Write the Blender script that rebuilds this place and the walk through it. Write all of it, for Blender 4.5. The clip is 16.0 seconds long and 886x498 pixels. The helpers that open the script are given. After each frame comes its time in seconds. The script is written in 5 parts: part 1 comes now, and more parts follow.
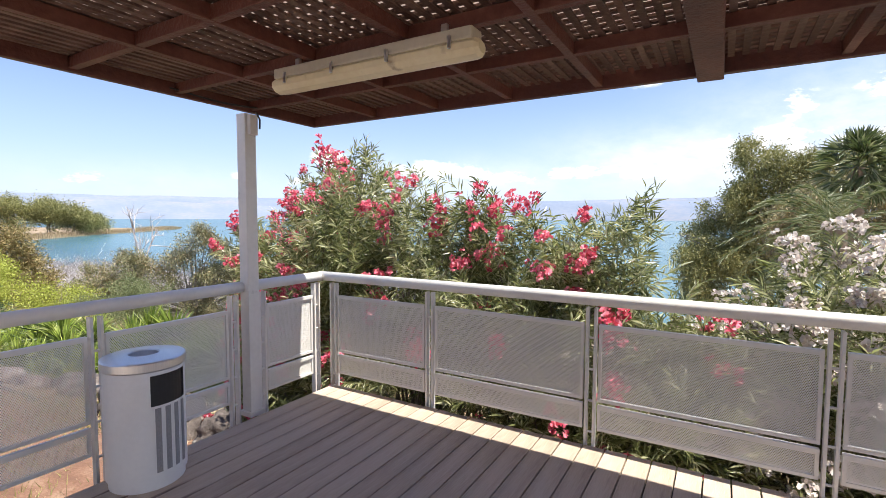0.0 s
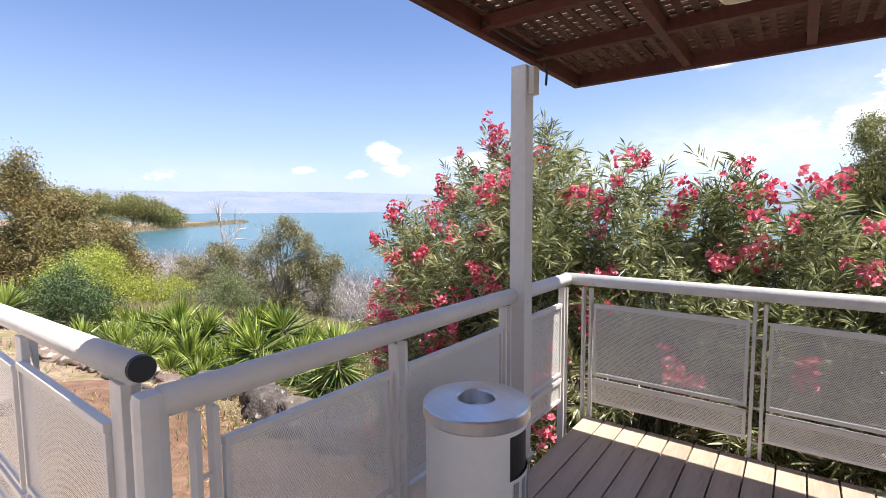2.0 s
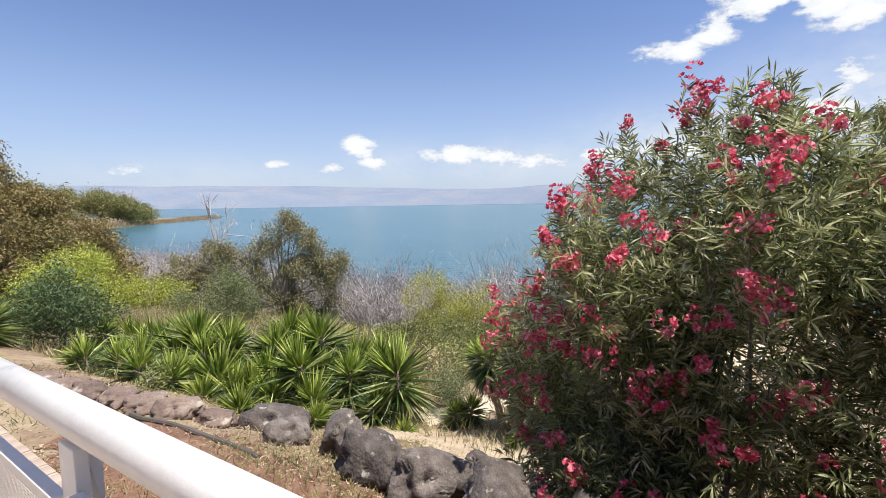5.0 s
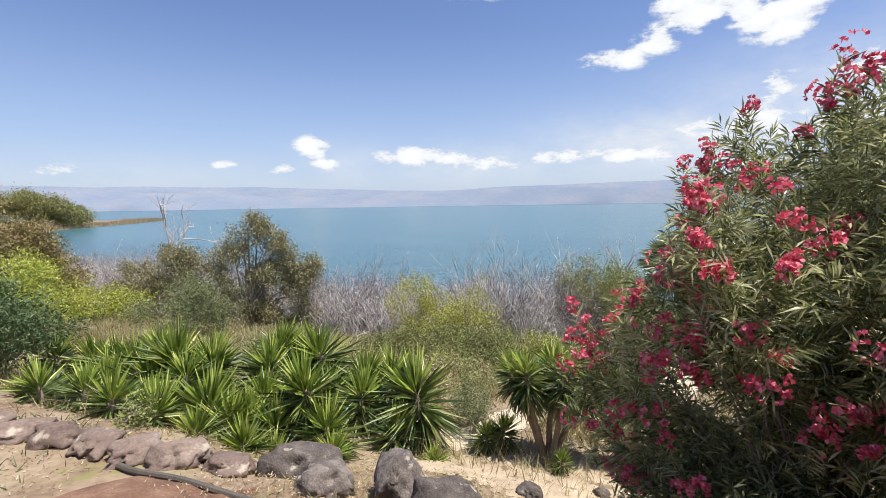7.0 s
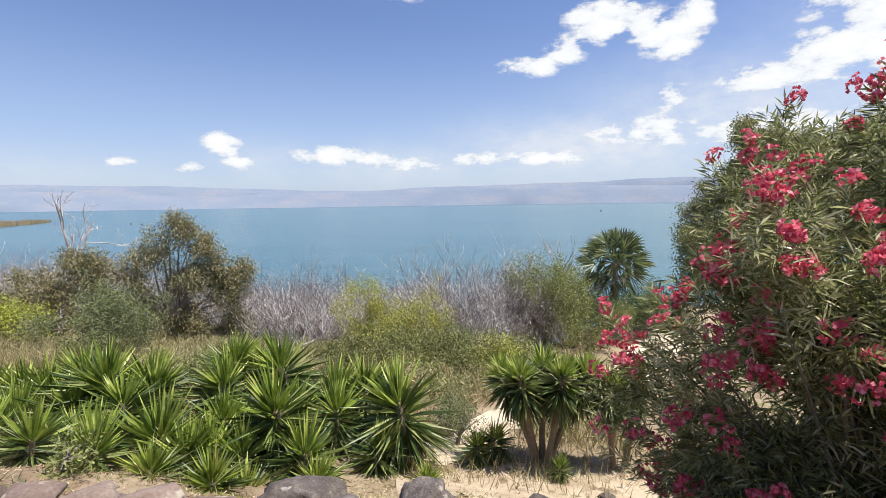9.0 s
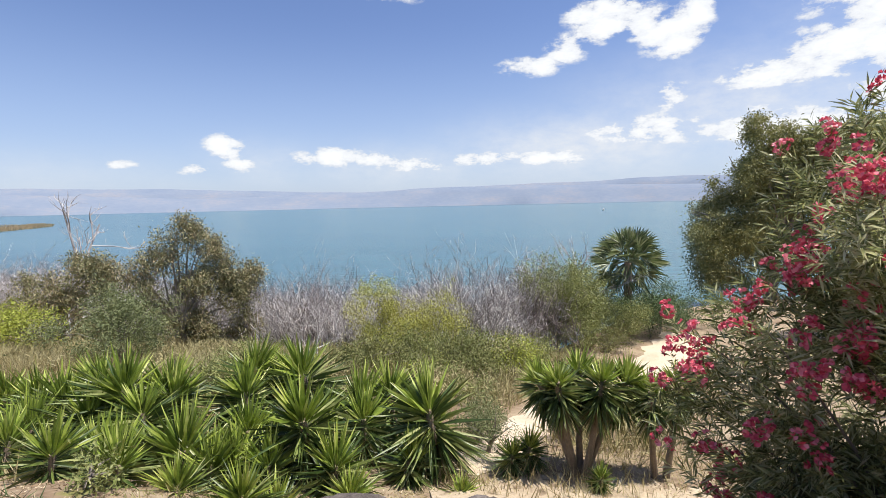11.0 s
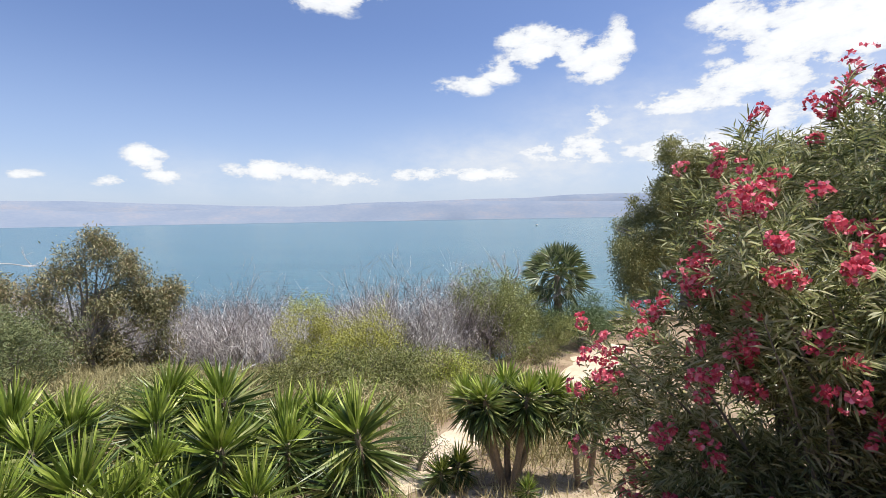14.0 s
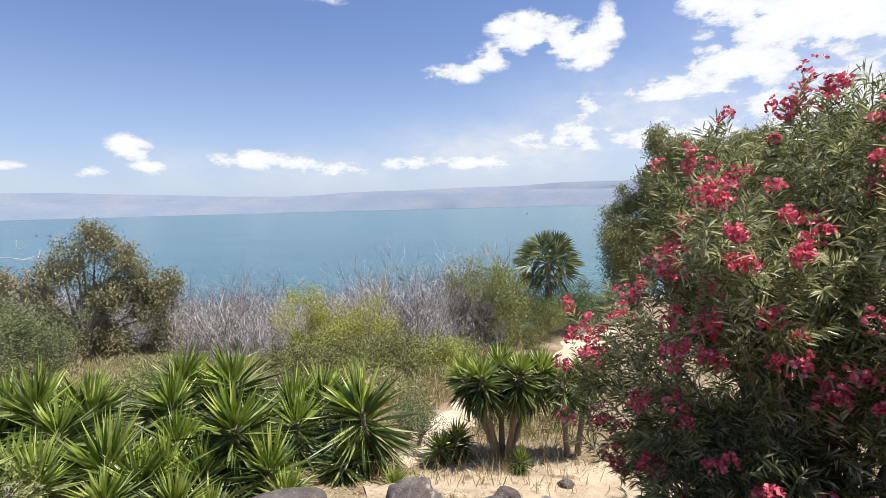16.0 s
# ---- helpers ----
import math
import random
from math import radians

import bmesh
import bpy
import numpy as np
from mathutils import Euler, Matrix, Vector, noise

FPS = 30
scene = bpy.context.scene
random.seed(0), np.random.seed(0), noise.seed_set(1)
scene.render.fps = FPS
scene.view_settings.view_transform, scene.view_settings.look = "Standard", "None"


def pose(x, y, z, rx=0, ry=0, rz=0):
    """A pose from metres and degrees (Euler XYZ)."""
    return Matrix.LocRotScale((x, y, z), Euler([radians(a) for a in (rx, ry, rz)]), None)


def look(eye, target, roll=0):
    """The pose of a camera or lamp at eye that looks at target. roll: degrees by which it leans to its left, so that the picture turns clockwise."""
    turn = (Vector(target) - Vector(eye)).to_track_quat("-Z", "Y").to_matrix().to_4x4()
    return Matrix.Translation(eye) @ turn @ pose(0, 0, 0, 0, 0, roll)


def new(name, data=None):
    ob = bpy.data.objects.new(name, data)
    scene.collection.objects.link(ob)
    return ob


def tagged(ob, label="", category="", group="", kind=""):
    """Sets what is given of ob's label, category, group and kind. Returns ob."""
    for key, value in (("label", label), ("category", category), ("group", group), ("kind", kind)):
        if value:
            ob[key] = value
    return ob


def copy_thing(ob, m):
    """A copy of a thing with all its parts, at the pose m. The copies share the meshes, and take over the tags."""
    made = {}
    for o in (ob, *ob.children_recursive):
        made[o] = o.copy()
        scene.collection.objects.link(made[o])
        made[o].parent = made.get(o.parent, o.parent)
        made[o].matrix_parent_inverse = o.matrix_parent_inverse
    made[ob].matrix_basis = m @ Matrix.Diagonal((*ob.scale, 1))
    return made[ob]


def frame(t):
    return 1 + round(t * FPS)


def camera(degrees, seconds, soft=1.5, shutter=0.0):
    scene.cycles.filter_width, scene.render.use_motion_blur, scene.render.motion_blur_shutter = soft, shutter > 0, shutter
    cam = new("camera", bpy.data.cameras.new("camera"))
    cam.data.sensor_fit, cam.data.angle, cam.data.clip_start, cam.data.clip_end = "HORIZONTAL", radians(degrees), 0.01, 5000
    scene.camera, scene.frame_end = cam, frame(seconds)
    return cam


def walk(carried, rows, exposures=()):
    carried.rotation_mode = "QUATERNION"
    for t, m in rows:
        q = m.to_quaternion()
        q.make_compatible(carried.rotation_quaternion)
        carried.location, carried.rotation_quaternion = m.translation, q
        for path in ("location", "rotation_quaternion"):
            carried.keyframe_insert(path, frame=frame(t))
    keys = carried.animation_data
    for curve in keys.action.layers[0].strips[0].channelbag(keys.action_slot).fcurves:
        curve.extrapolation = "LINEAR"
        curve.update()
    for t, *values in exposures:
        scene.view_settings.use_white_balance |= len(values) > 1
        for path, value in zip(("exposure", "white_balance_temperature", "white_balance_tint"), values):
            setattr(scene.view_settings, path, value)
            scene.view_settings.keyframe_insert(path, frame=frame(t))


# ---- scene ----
# ---- camera and walk ----
cam = camera(86.1, 16.0, soft=0.65)
# seconds, eye x, y, z in metres, then the turns about x, y, z in degrees
ROWS = [
    (0.00, 0.000, 0.000, 1.550, 86.35, -0.19, 30.48),
    (0.50, -0.481, 0.000, 1.548, 85.88, 0.17, 31.23),
    (1.00, -0.971, -0.046, 1.531, 85.65, 0.36, 33.03),
    (1.50, -1.467, -0.062, 1.522, 85.55, 0.34, 35.24),
    (2.00, -1.886, -0.118, 1.519, 85.40, 0.36, 36.90),
    (2.50, -2.334, -0.092, 1.509, 85.37, 0.28, 37.78),
    (3.00, -2.790, -0.146, 1.522, 85.10, 0.50, 37.61),
    (3.50, -3.203, -0.101, 1.508, 84.96, 0.56, 36.99),
    (4.00, -3.604, -0.065, 1.493, 84.83, 0.66, 36.12),
    (4.50, -4.021, -0.061, 1.488, 84.66, 0.80, 35.07),
    (5.00, -4.462, 0.015, 1.489, 84.56, 0.86, 34.07),
    (7.50, -6.418, 0.172, 1.437, 84.64, 0.21, 25.52),
    (8.00, -6.763, 0.184, 1.415, 84.59, -0.22, 22.12),
    (10.50, -7.667, 0.405, 1.401, 84.65, 1.21, 18.44),
    (11.00, -7.772, 0.416, 1.390, 84.70, 1.29, 19.47),
    (11.50, -7.732, 0.435, 1.392, 84.51, 1.42, 20.18),
    (12.00, -7.699, 0.443, 1.388, 84.38, 1.56, 20.53),
    (12.50, -7.695, 0.450, 1.383, 84.67, 1.54, 19.63),
    (13.00, -7.704, 0.456, 1.385, 85.32, 1.31, 17.44),
    (13.50, -7.671, 0.465, 1.391, 85.95, 1.05, 14.70),
    (14.00, -7.620, 0.466, 1.394, 86.37, 0.99, 12.04),
    (14.50, -7.607, 0.470, 1.389, 86.41, 1.12, 10.38),
    (15.00, -7.612, 0.488, 1.382, 86.08, 1.39, 9.99),
    (15.50, -7.624, 0.505, 1.371, 85.63, 1.69, 10.44),
    (15.75, -7.624, 0.505, 1.371, 85.63, 1.69, 10.44),
    (15.90, -7.622, 0.253, 1.409, 85.33, 1.60, 10.66),
    (16.00, -7.620, -0.020, 1.450, 85.00, 1.50, 10.90),
]
EXPOSURES = [(0.0, 0.98), (1.5, 0.96), (2.5, 0.79), (3.5, 0.56), (5.0, 0.47), (8.0, 0.45), (16.0, 0.46)]
walk(cam, [(t, pose(x, y, z, rx, ry, rz)) for t, x, y, z, rx, ry, rz in ROWS], EXPOSURES)


# ---- world, sun, exposure ----
SUN = Vector((0.37, 0.062, 1.0)).normalized()
world = bpy.data.worlds.new("world")
scene.world = world
world.use_nodes = True
wn, wl = world.node_tree.nodes, world.node_tree.links
wn.clear()


def math_node(tree, op, a, b=None, c=None):
    n = tree.nodes.new("ShaderNodeMath")
    n.operation = op
    for i, v in enumerate((a, b, c)):
        if v is None:
            continue
        if isinstance(v, (int, float)):
            n.inputs[i].default_value = v
        else:
            tree.links.new(v, n.inputs[i])
    return n.outputs[0]


# clouds: azimuth (degrees, positive to the west of +y), elevation, half width, half height, weight
CLOUDS = [
    (9.0, 15.3, 3.4, 0.9, 0.95), (5.0, 16.8, 2.0, 1.3, 1.0), (0.0, 19.2, 3.6, 1.6, 1.1), (-5.8, 17.2, 2.6, 2.0, 1.1), (-8.2, 18.6, 1.2, 1.8, 1.0), (3.2, 19.8, 1.8, 1.2, 0.95),
    (1.6, 18.0, 2.6, 1.0, 0.95), (-3.0, 18.4, 2.4, 1.4, 1.05),
    (25, 24.2, 4.5, 1.4, 1.05), (-14.5, 11.8, 4.2, 1.2, 0.95), (-21, 13.0, 5.0, 2.4, 0.95), (-26, 17.0, 6.5, 3.6, 1.1), (-18.5, 20.0, 3.0, 2.5, 0.85), (-34, 20, 9, 6, 1.0),
    (-5.8, 11.0, 1.6, 1.4, 0.9), (-4, 7.6, 6.0, 1.5, 0.8), (-15, 7.0, 8.0, 2.0, 0.75), (-30, 9, 10, 3.4, 0.8),
    (43.7, 6.7, 1.7, 1.2, 1.0), (42.6, 5.0, 1.6, 0.9, 0.8), (47.1, 4.4, 2.2, 0.6, 0.75), (31.5, 6.0, 2.4, 1.2, 0.95), (27, 5.4, 3.4, 1.0, 0.85), (35.5, 5.6, 1.4, 0.7, 0.85), (22.5, 4.8, 4.0, 0.8, 0.75), (14.4, 5.4, 4.5, 0.8, 0.75), (7, 5.2, 6.0, 1.0, 0.7),
    (53.6, 4.7, 1.8, 0.4, 0.7), (67.6, 3.8, 2.0, 0.6, 0.7), (100, 8, 10, 2.5, 0.8), (150, 15, 20, 6, 0.9), (-90, 15, 25, 6, 0.9),
]

VEILS = [(24, 4.6, 10, 2.2, 0.5), (3, 6.3, 12, 3.0, 0.8), (-12, 9.0, 12, 4.5, 0.66), (-30, 12, 14, 8, 0.4), (40, 5.0, 5, 2.2, 0.35), (60, 3.5, 14, 2.0, 0.25)]


def build_sky():
    tree = world.node_tree
    out = wn.new("ShaderNodeOutputWorld")
    sky = wn.new("ShaderNodeTexSky")
    sky.sky_type, sky.sun_disc = "NISHITA", False
    sky.sun_elevation = math.asin(SUN.z)
    sky.sun_rotation = math.atan2(SUN.x, SUN.y)
    sky.air_density, sky.dust_density, sky.ozone_density = 1.0, 0.6, 2.2
    coord = wn.new("ShaderNodeTexCoord")
    sep = wn.new("ShaderNodeSeparateXYZ")
    wl.new(coord.outputs["Generated"], sep.inputs[0])
    x, y, z = sep.outputs
    az = math_node(tree, "MULTIPLY", math_node(tree, "ARCTAN2", math_node(tree, "MULTIPLY", x, -1.0), y), 57.2958)
    el = math_node(tree, "MULTIPLY", math_node(tree, "ARCSINE", z), 57.2958)
    total = None
    for a, e, w, h, weight in CLOUDS:
        u = math_node(tree, "MULTIPLY", math_node(tree, "SUBTRACT", az, a), 1.0 / w)
        v = math_node(tree, "MULTIPLY", math_node(tree, "SUBTRACT", el, e), 1.0 / h)
        r2 = math_node(tree, "MULTIPLY_ADD", v, v, math_node(tree, "MULTIPLY", u, u))
        g = math_node(tree, "MULTIPLY", math_node(tree, "POWER", 2.718, math_node(tree, "MULTIPLY", r2, -0.62)), weight)
        total = g if total is None else math_node(tree, "MAXIMUM", total, g)
    warp = wn.new("ShaderNodeMapping")
    warp.inputs["Scale"].default_value = (1, 1, 2.0)
    wl.new(coord.outputs["Generated"], warp.inputs[0])
    big = wn.new("ShaderNodeTexNoise")
    big.inputs["Scale"].default_value, big.inputs["Detail"].default_value, big.inputs["Roughness"].default_value = 15, 12, 0.66
    wl.new(warp.outputs[0], big.inputs["Vector"])
    puff = wn.new("ShaderNodeTexVoronoi")
    puff.feature, puff.inputs["Scale"].default_value = "SMOOTH_F1", 26
    wl.new(warp.outputs[0], puff.inputs["Vector"])
    n = math_node(tree, "SUBTRACT", big.outputs["Fac"], 0.5)
    total = math_node(tree, "MULTIPLY", total, 1.12)
    dens = math_node(tree, "MULTIPLY_ADD", math_node(tree, "MULTIPLY", n, 3.3), math_node(tree, "MINIMUM", math_node(tree, "MULTIPLY", total, 1.5), 1.0), total)
    dens = math_node(tree, "MULTIPLY_ADD", math_node(tree, "SUBTRACT", puff.outputs["Distance"], 0.45), -0.35, dens)
    cover = wn.new("ShaderNodeMapRange")
    cover.interpolation_type = "SMOOTHSTEP"
    cover.inputs["From Min"].default_value, cover.inputs["From Max"].default_value = 0.32, 0.80
    wl.new(dens, cover.inputs["Value"])
    core = wn.new("ShaderNodeMapRange")
    core.inputs["From Min"].default_value, core.inputs["From Max"].default_value = 0.6, 1.5
    core.inputs["To Min"].default_value, core.inputs["To Max"].default_value = 7.2, 9.6
    wl.new(dens, core.inputs["Value"])
    # thin veils of high cloud, softer than the heaps
    veil = None
    for a, e, w, h, weight in VEILS:
        u = math_node(tree, "MULTIPLY", math_node(tree, "SUBTRACT", az, a), 1.0 / w)
        v = math_node(tree, "MULTIPLY", math_node(tree, "SUBTRACT", el, e), 1.0 / h)
        r2 = math_node(tree, "MULTIPLY_ADD", v, v, math_node(tree, "MULTIPLY", u, u))
        g = math_node(tree, "MULTIPLY", math_node(tree, "POWER", 2.718, math_node(tree, "MULTIPLY", r2, -0.8)), weight)
        veil = g if veil is None else math_node(tree, "MAXIMUM", veil, g)
    veil = math_node(tree, "MULTIPLY", veil, math_node(tree, "MULTIPLY_ADD", n, 2.2, 1.0))
    thin = wn.new("ShaderNodeMapRange")
    thin.inputs["To Max"].default_value = 0.85
    wl.new(veil, thin.inputs["Value"])
    # a pale summer haze towards the horizon
    haze = wn.new("ShaderNodeMapRange")
    haze.interpolation_type = "SMOOTHSTEP"
    haze.inputs["From Min"].default_value, haze.inputs["From Max"].default_value = 22.0, -3.0
    haze.inputs["To Max"].default_value = 0.62
    wl.new(el, haze.inputs["Value"])
    hazed = wn.new("ShaderNodeMixRGB")
    hazed.inputs[2].default_value = (4.2, 5.2, 7.0, 1)
    wl.new(haze.outputs[0], hazed.inputs[0])
    tint = wn.new("ShaderNodeMixRGB")
    tint.blend_type = "MULTIPLY"
    tint.inputs[0].default_value, tint.inputs[2].default_value = 1.0, (1.0, 1.0, 1.20, 1)
    wl.new(sky.outputs[0], tint.inputs[1])
    wl.new(tint.outputs[0], hazed.inputs[1])
    white = wn.new("ShaderNodeCombineXYZ")
    for i, f in enumerate((0.98, 1.0, 1.03)):
        wl.new(math_node(tree, "MULTIPLY", core.outputs[0], f), white.inputs[i])
    mix = wn.new("ShaderNodeMixRGB")
    wl.new(math_node(tree, "MAXIMUM", math_node(tree, "MULTIPLY", cover.outputs[0], 0.95), thin.outputs[0]), mix.inputs[0])
    wl.new(hazed.outputs[0], mix.inputs[1])
    wl.new(white.outputs[0], mix.inputs[2])
    bg = wn.new("ShaderNodeBackground")
    bg.inputs["Strength"].default_value = 0.090
    wl.new(mix.outputs[0], bg.inputs["Color"])
    wl.new(bg.outputs[0], out.inputs["Surface"])


build_sky()
sun = new("sun", bpy.data.lights.new("sun", "SUN"))
sun.data.energy, sun.data.angle, sun.data.color = 5.0, radians(0.53), (1.0, 0.95, 0.87)
sun.matrix_world = look(SUN * 50, (0, 0, 0))


# ---- materials ----
def material(name, stops, rough=0.6, scale=6.0, metal=0.0, bump=0.0, bump_scale=40.0, vary=0.0, island=0.0, translucent=0.0,
             stretch=(1, 1, 1), spots=None, coord="Object", specular=0.5):
    """A procedural surface: colours along a two-scale noise, fine relief, variation from piece to piece."""
    m = bpy.data.materials.new(name)
    m.use_nodes = True
    t = m.node_tree
    nodes, links = t.nodes, t.links
    bsdf = nodes["Principled BSDF"]
    tc, mp = nodes.new("ShaderNodeTexCoord"), nodes.new("ShaderNodeMapping")
    mp.inputs["Scale"].default_value = stretch
    links.new(tc.outputs[coord], mp.inputs[0])
    big, fine = nodes.new("ShaderNodeTexNoise"), nodes.new("ShaderNodeTexNoise")
    for n, s, d in ((big, scale, 4), (fine, scale * 9, 5)):
        n.inputs["Scale"].default_value, n.inputs["Detail"].default_value = s, d
        links.new(mp.outputs[0], n.inputs["Vector"])
    f = math_node(t, "ADD", math_node(t, "MULTIPLY", big.outputs["Fac"], 0.62), math_node(t, "MULTIPLY", fine.outputs["Fac"], 0.38))
    if vary:
        info = nodes.new("ShaderNodeObjectInfo")
        f = math_node(t, "ADD", f, math_node(t, "MULTIPLY", math_node(t, "SUBTRACT", info.outputs["Random"], 0.5), vary))
    if island:
        geo = nodes.new("ShaderNodeNewGeometry")
        f = math_node(t, "ADD", f, math_node(t, "MULTIPLY", math_node(t, "SUBTRACT", geo.outputs["Random Per Island"], 0.5), island))
    ramp = nodes.new("ShaderNodeValToRGB")
    links.new(f, ramp.inputs[0])
    els = ramp.color_ramp.elements
    while len(els) < len(stops):
        els.new(0.5)
    for i, c in enumerate(stops):
        els[i].position = 0.30 + 0.40 * i / max(1, len(stops) - 1)
        els[i].color = (*c, 1)
    colour = ramp.outputs[0]
    if spots:
        colour2, size, cut = spots
        sp = nodes.new("ShaderNodeTexNoise")
        sp.inputs["Scale"].default_value, sp.inputs["Detail"].default_value = size, 6
        links.new(mp.outputs[0], sp.inputs["Vector"])
        mr = nodes.new("ShaderNodeMapRange")
        mr.inputs["From Min"].default_value, mr.inputs["From Max"].default_value = cut, cut + 0.08
        links.new(sp.outputs["Fac"], mr.inputs["Value"])
        mx = nodes.new("ShaderNodeMixRGB")
        links.new(mr.outputs[0], mx.inputs[0])
        links.new(colour, mx.inputs[1])
        mx.inputs[2].default_value = (*colour2, 1)
        colour = mx.outputs[0]
    links.new(colour, bsdf.inputs["Base Color"])
    bsdf.inputs["Roughness"].default_value, bsdf.inputs["Metallic"].default_value = rough, metal
    bsdf.inputs["Specular IOR Level"].default_value = specular
    if bump:
        bn, bp = nodes.new("ShaderNodeTexNoise"), nodes.new("ShaderNodeBump")
        bn.inputs["Scale"].default_value, bn.inputs["Detail"].default_value = bump_scale, 6
        links.new(mp.outputs[0], bn.inputs["Vector"])
        links.new(bn.outputs["Fac"], bp.inputs["Height"])
        bp.inputs["Strength"].default_value, bp.inputs["Distance"].default_value = bump, 0.02
        links.new(bp.outputs[0], bsdf.inputs["Normal"])
    if translucent:
        tr, mixer = nodes.new("ShaderNodeBsdfTranslucent"), nodes.new("ShaderNodeMixShader")
        links.new(colour, tr.inputs[0])
        mixer.inputs[0].default_value = translucent
        links.new(bsdf.outputs[0], mixer.inputs[1])
        links.new(tr.outputs[0], mixer.inputs[2])
        links.new(mixer.outputs[0], nodes["Material Output"].inputs["Surface"])
    return m


def perforated(name):
    """White painted sheet steel with staggered round holes."""
    m = material(name, [(0.74, 0.725, 0.69), (0.82, 0.805, 0.77)], rough=0.45, scale=5)
    t = m.node_tree
    nodes, links = t.nodes, t.links
    tc, sep = nodes.new("ShaderNodeTexCoord"), nodes.new("ShaderNodeSeparateXYZ")
    links.new(tc.outputs["Object"], sep.inputs[0])
    pitch, least = 0.0105, None
    for shift in (0.0, 0.5):
        u = math_node(t, "SUBTRACT", math_node(t, "FRACT", math_node(t, "MULTIPLY_ADD", sep.outputs[0], 1 / pitch, 500 + shift)), 0.5)
        v = math_node(t, "SUBTRACT", math_node(t, "FRACT", math_node(t, "MULTIPLY_ADD", sep.outputs[2], 1 / (pitch * 1.732), 500 + shift)), 0.5)
        v = math_node(t, "MULTIPLY", v, 1.732)
        d = math_node(t, "SQRT", math_node(t, "MULTIPLY_ADD", u, u, math_node(t, "MULTIPLY", v, v)))
        least = d if least is None else math_node(t, "MINIMUM", least, d)
    solid = math_node(t, "GREATER_THAN", least, 0.34)
    clear, mixer = nodes.new("ShaderNodeBsdfTransparent"), nodes.new("ShaderNodeMixShader")
    links.new(solid, mixer.inputs[0])
    links.new(clear.outputs[0], mixer.inputs[1])
    links.new(nodes["Principled BSDF"].outputs[0], mixer.inputs[2])
    links.new(mixer.outputs[0], nodes["Material Output"].inputs["Surface"])
    return m


M_DECK = material("composite_decking", [(0.37, 0.285, 0.215), (0.48, 0.38, 0.295), (0.56, 0.46, 0.365)], rough=0.62, scale=2.2, bump=0.35, bump_scale=60, vary=0.22, stretch=(6, 0.5, 4), spots=((0.22, 0.165, 0.135), 1.6, 0.57))
M_BROWN = material("dark_stained_wood", [(0.060, 0.014, 0.009), (0.105, 0.030, 0.019), (0.155, 0.054, 0.035)], rough=0.55, scale=3, bump=0.3, bump_scale=50, vary=0.15)
M_LATTICE = material("weathered_lattice_wood", [(0.07, 0.034, 0.024), (0.125, 0.068, 0.048), (0.19, 0.12, 0.09)], rough=0.7, scale=4, bump=0.3, vary=0.25)
M_WHITE = material("white_painted_aluminium", [(0.655, 0.63, 0.595), (0.73, 0.705, 0.665), (0.775, 0.75, 0.71)], rough=0.42, scale=3, bump=0.06, bump_scale=90, spots=((0.50, 0.48, 0.45), 9, 0.70))
M_PERF = perforated("perforated_white_sheet")
M_BLACK = material("black_plastic", [(0.012, 0.012, 0.013), (0.025, 0.025, 0.025)], rough=0.5)
M_STEEL = material("brushed_steel", [(0.74, 0.74, 0.74), (0.86, 0.86, 0.86)], rough=0.30, metal=1.0, scale=2, bump=0.08, bump_scale=120, stretch=(1, 14, 1))
M_BIN = material("pale_grey_powder_coat", [(0.76, 0.76, 0.755), (0.84, 0.84, 0.83)], rough=0.45, scale=4, bump=0.05, bump_scale=150)
M_BINSTRIPE = material("perforated_grey_stripe", [(0.22, 0.22, 0.23), (0.33, 0.33, 0.34)], rough=0.6, scale=90)
M_LAMP = material("yellowed_acrylic", [(0.70, 0.60, 0.38), (0.82, 0.74, 0.52)], rough=0.4, scale=4, spots=((0.42, 0.34, 0.22), 7, 0.66))
M_LAMPBODY = material("aged_lamp_housing", [(0.45, 0.40, 0.31), (0.56, 0.51, 0.41)], rough=0.5, scale=5)
M_PLASTER = material("rough_plaster", [(0.74, 0.72, 0.68), (0.82, 0.80, 0.76)], rough=0.9, scale=1.5, bump=0.4, bump_scale=30)
M_ROOFSHEET = material("weathered_translucent_roof_sheet", [(0.54, 0.46, 0.41), (0.66, 0.58, 0.53)], rough=0.7, scale=3, translucent=0.72)
M_RUST = material("rusty_bolt", [(0.16, 0.07, 0.04), (0.28, 0.14, 0.08)], rough=0.8, scale=20)
M_SOIL = material("dry_earth", [(0.14, 0.088, 0.052), (0.23, 0.16, 0.10), (0.32, 0.245, 0.16), (0.39, 0.32, 0.215)], rough=0.95, scale=0.8, bump=0.8, bump_scale=9, spots=((0.20, 0.19, 0.06), 1.3, 0.60))
M_PATH = material("trodden_sandy_path", [(0.46, 0.36, 0.25), (0.58, 0.47, 0.34), (0.64, 0.54, 0.41)], rough=0.95, scale=1.5, bump=0.5, bump_scale=14)
M_BAREEARTH = material("pale_trampled_earth", [(0.30, 0.225, 0.15), (0.43, 0.34, 0.235), (0.54, 0.45, 0.325)], rough=0.95, scale=3.0, bump=0.8, bump_scale=16, spots=((0.22, 0.16, 0.10), 4.0, 0.60))
M_RED = material("red_mulch_soil", [(0.11, 0.055, 0.034), (0.19, 0.10, 0.062), (0.29, 0.19, 0.125)], rough=0.95, scale=4.5, bump=0.9, bump_scale=25)
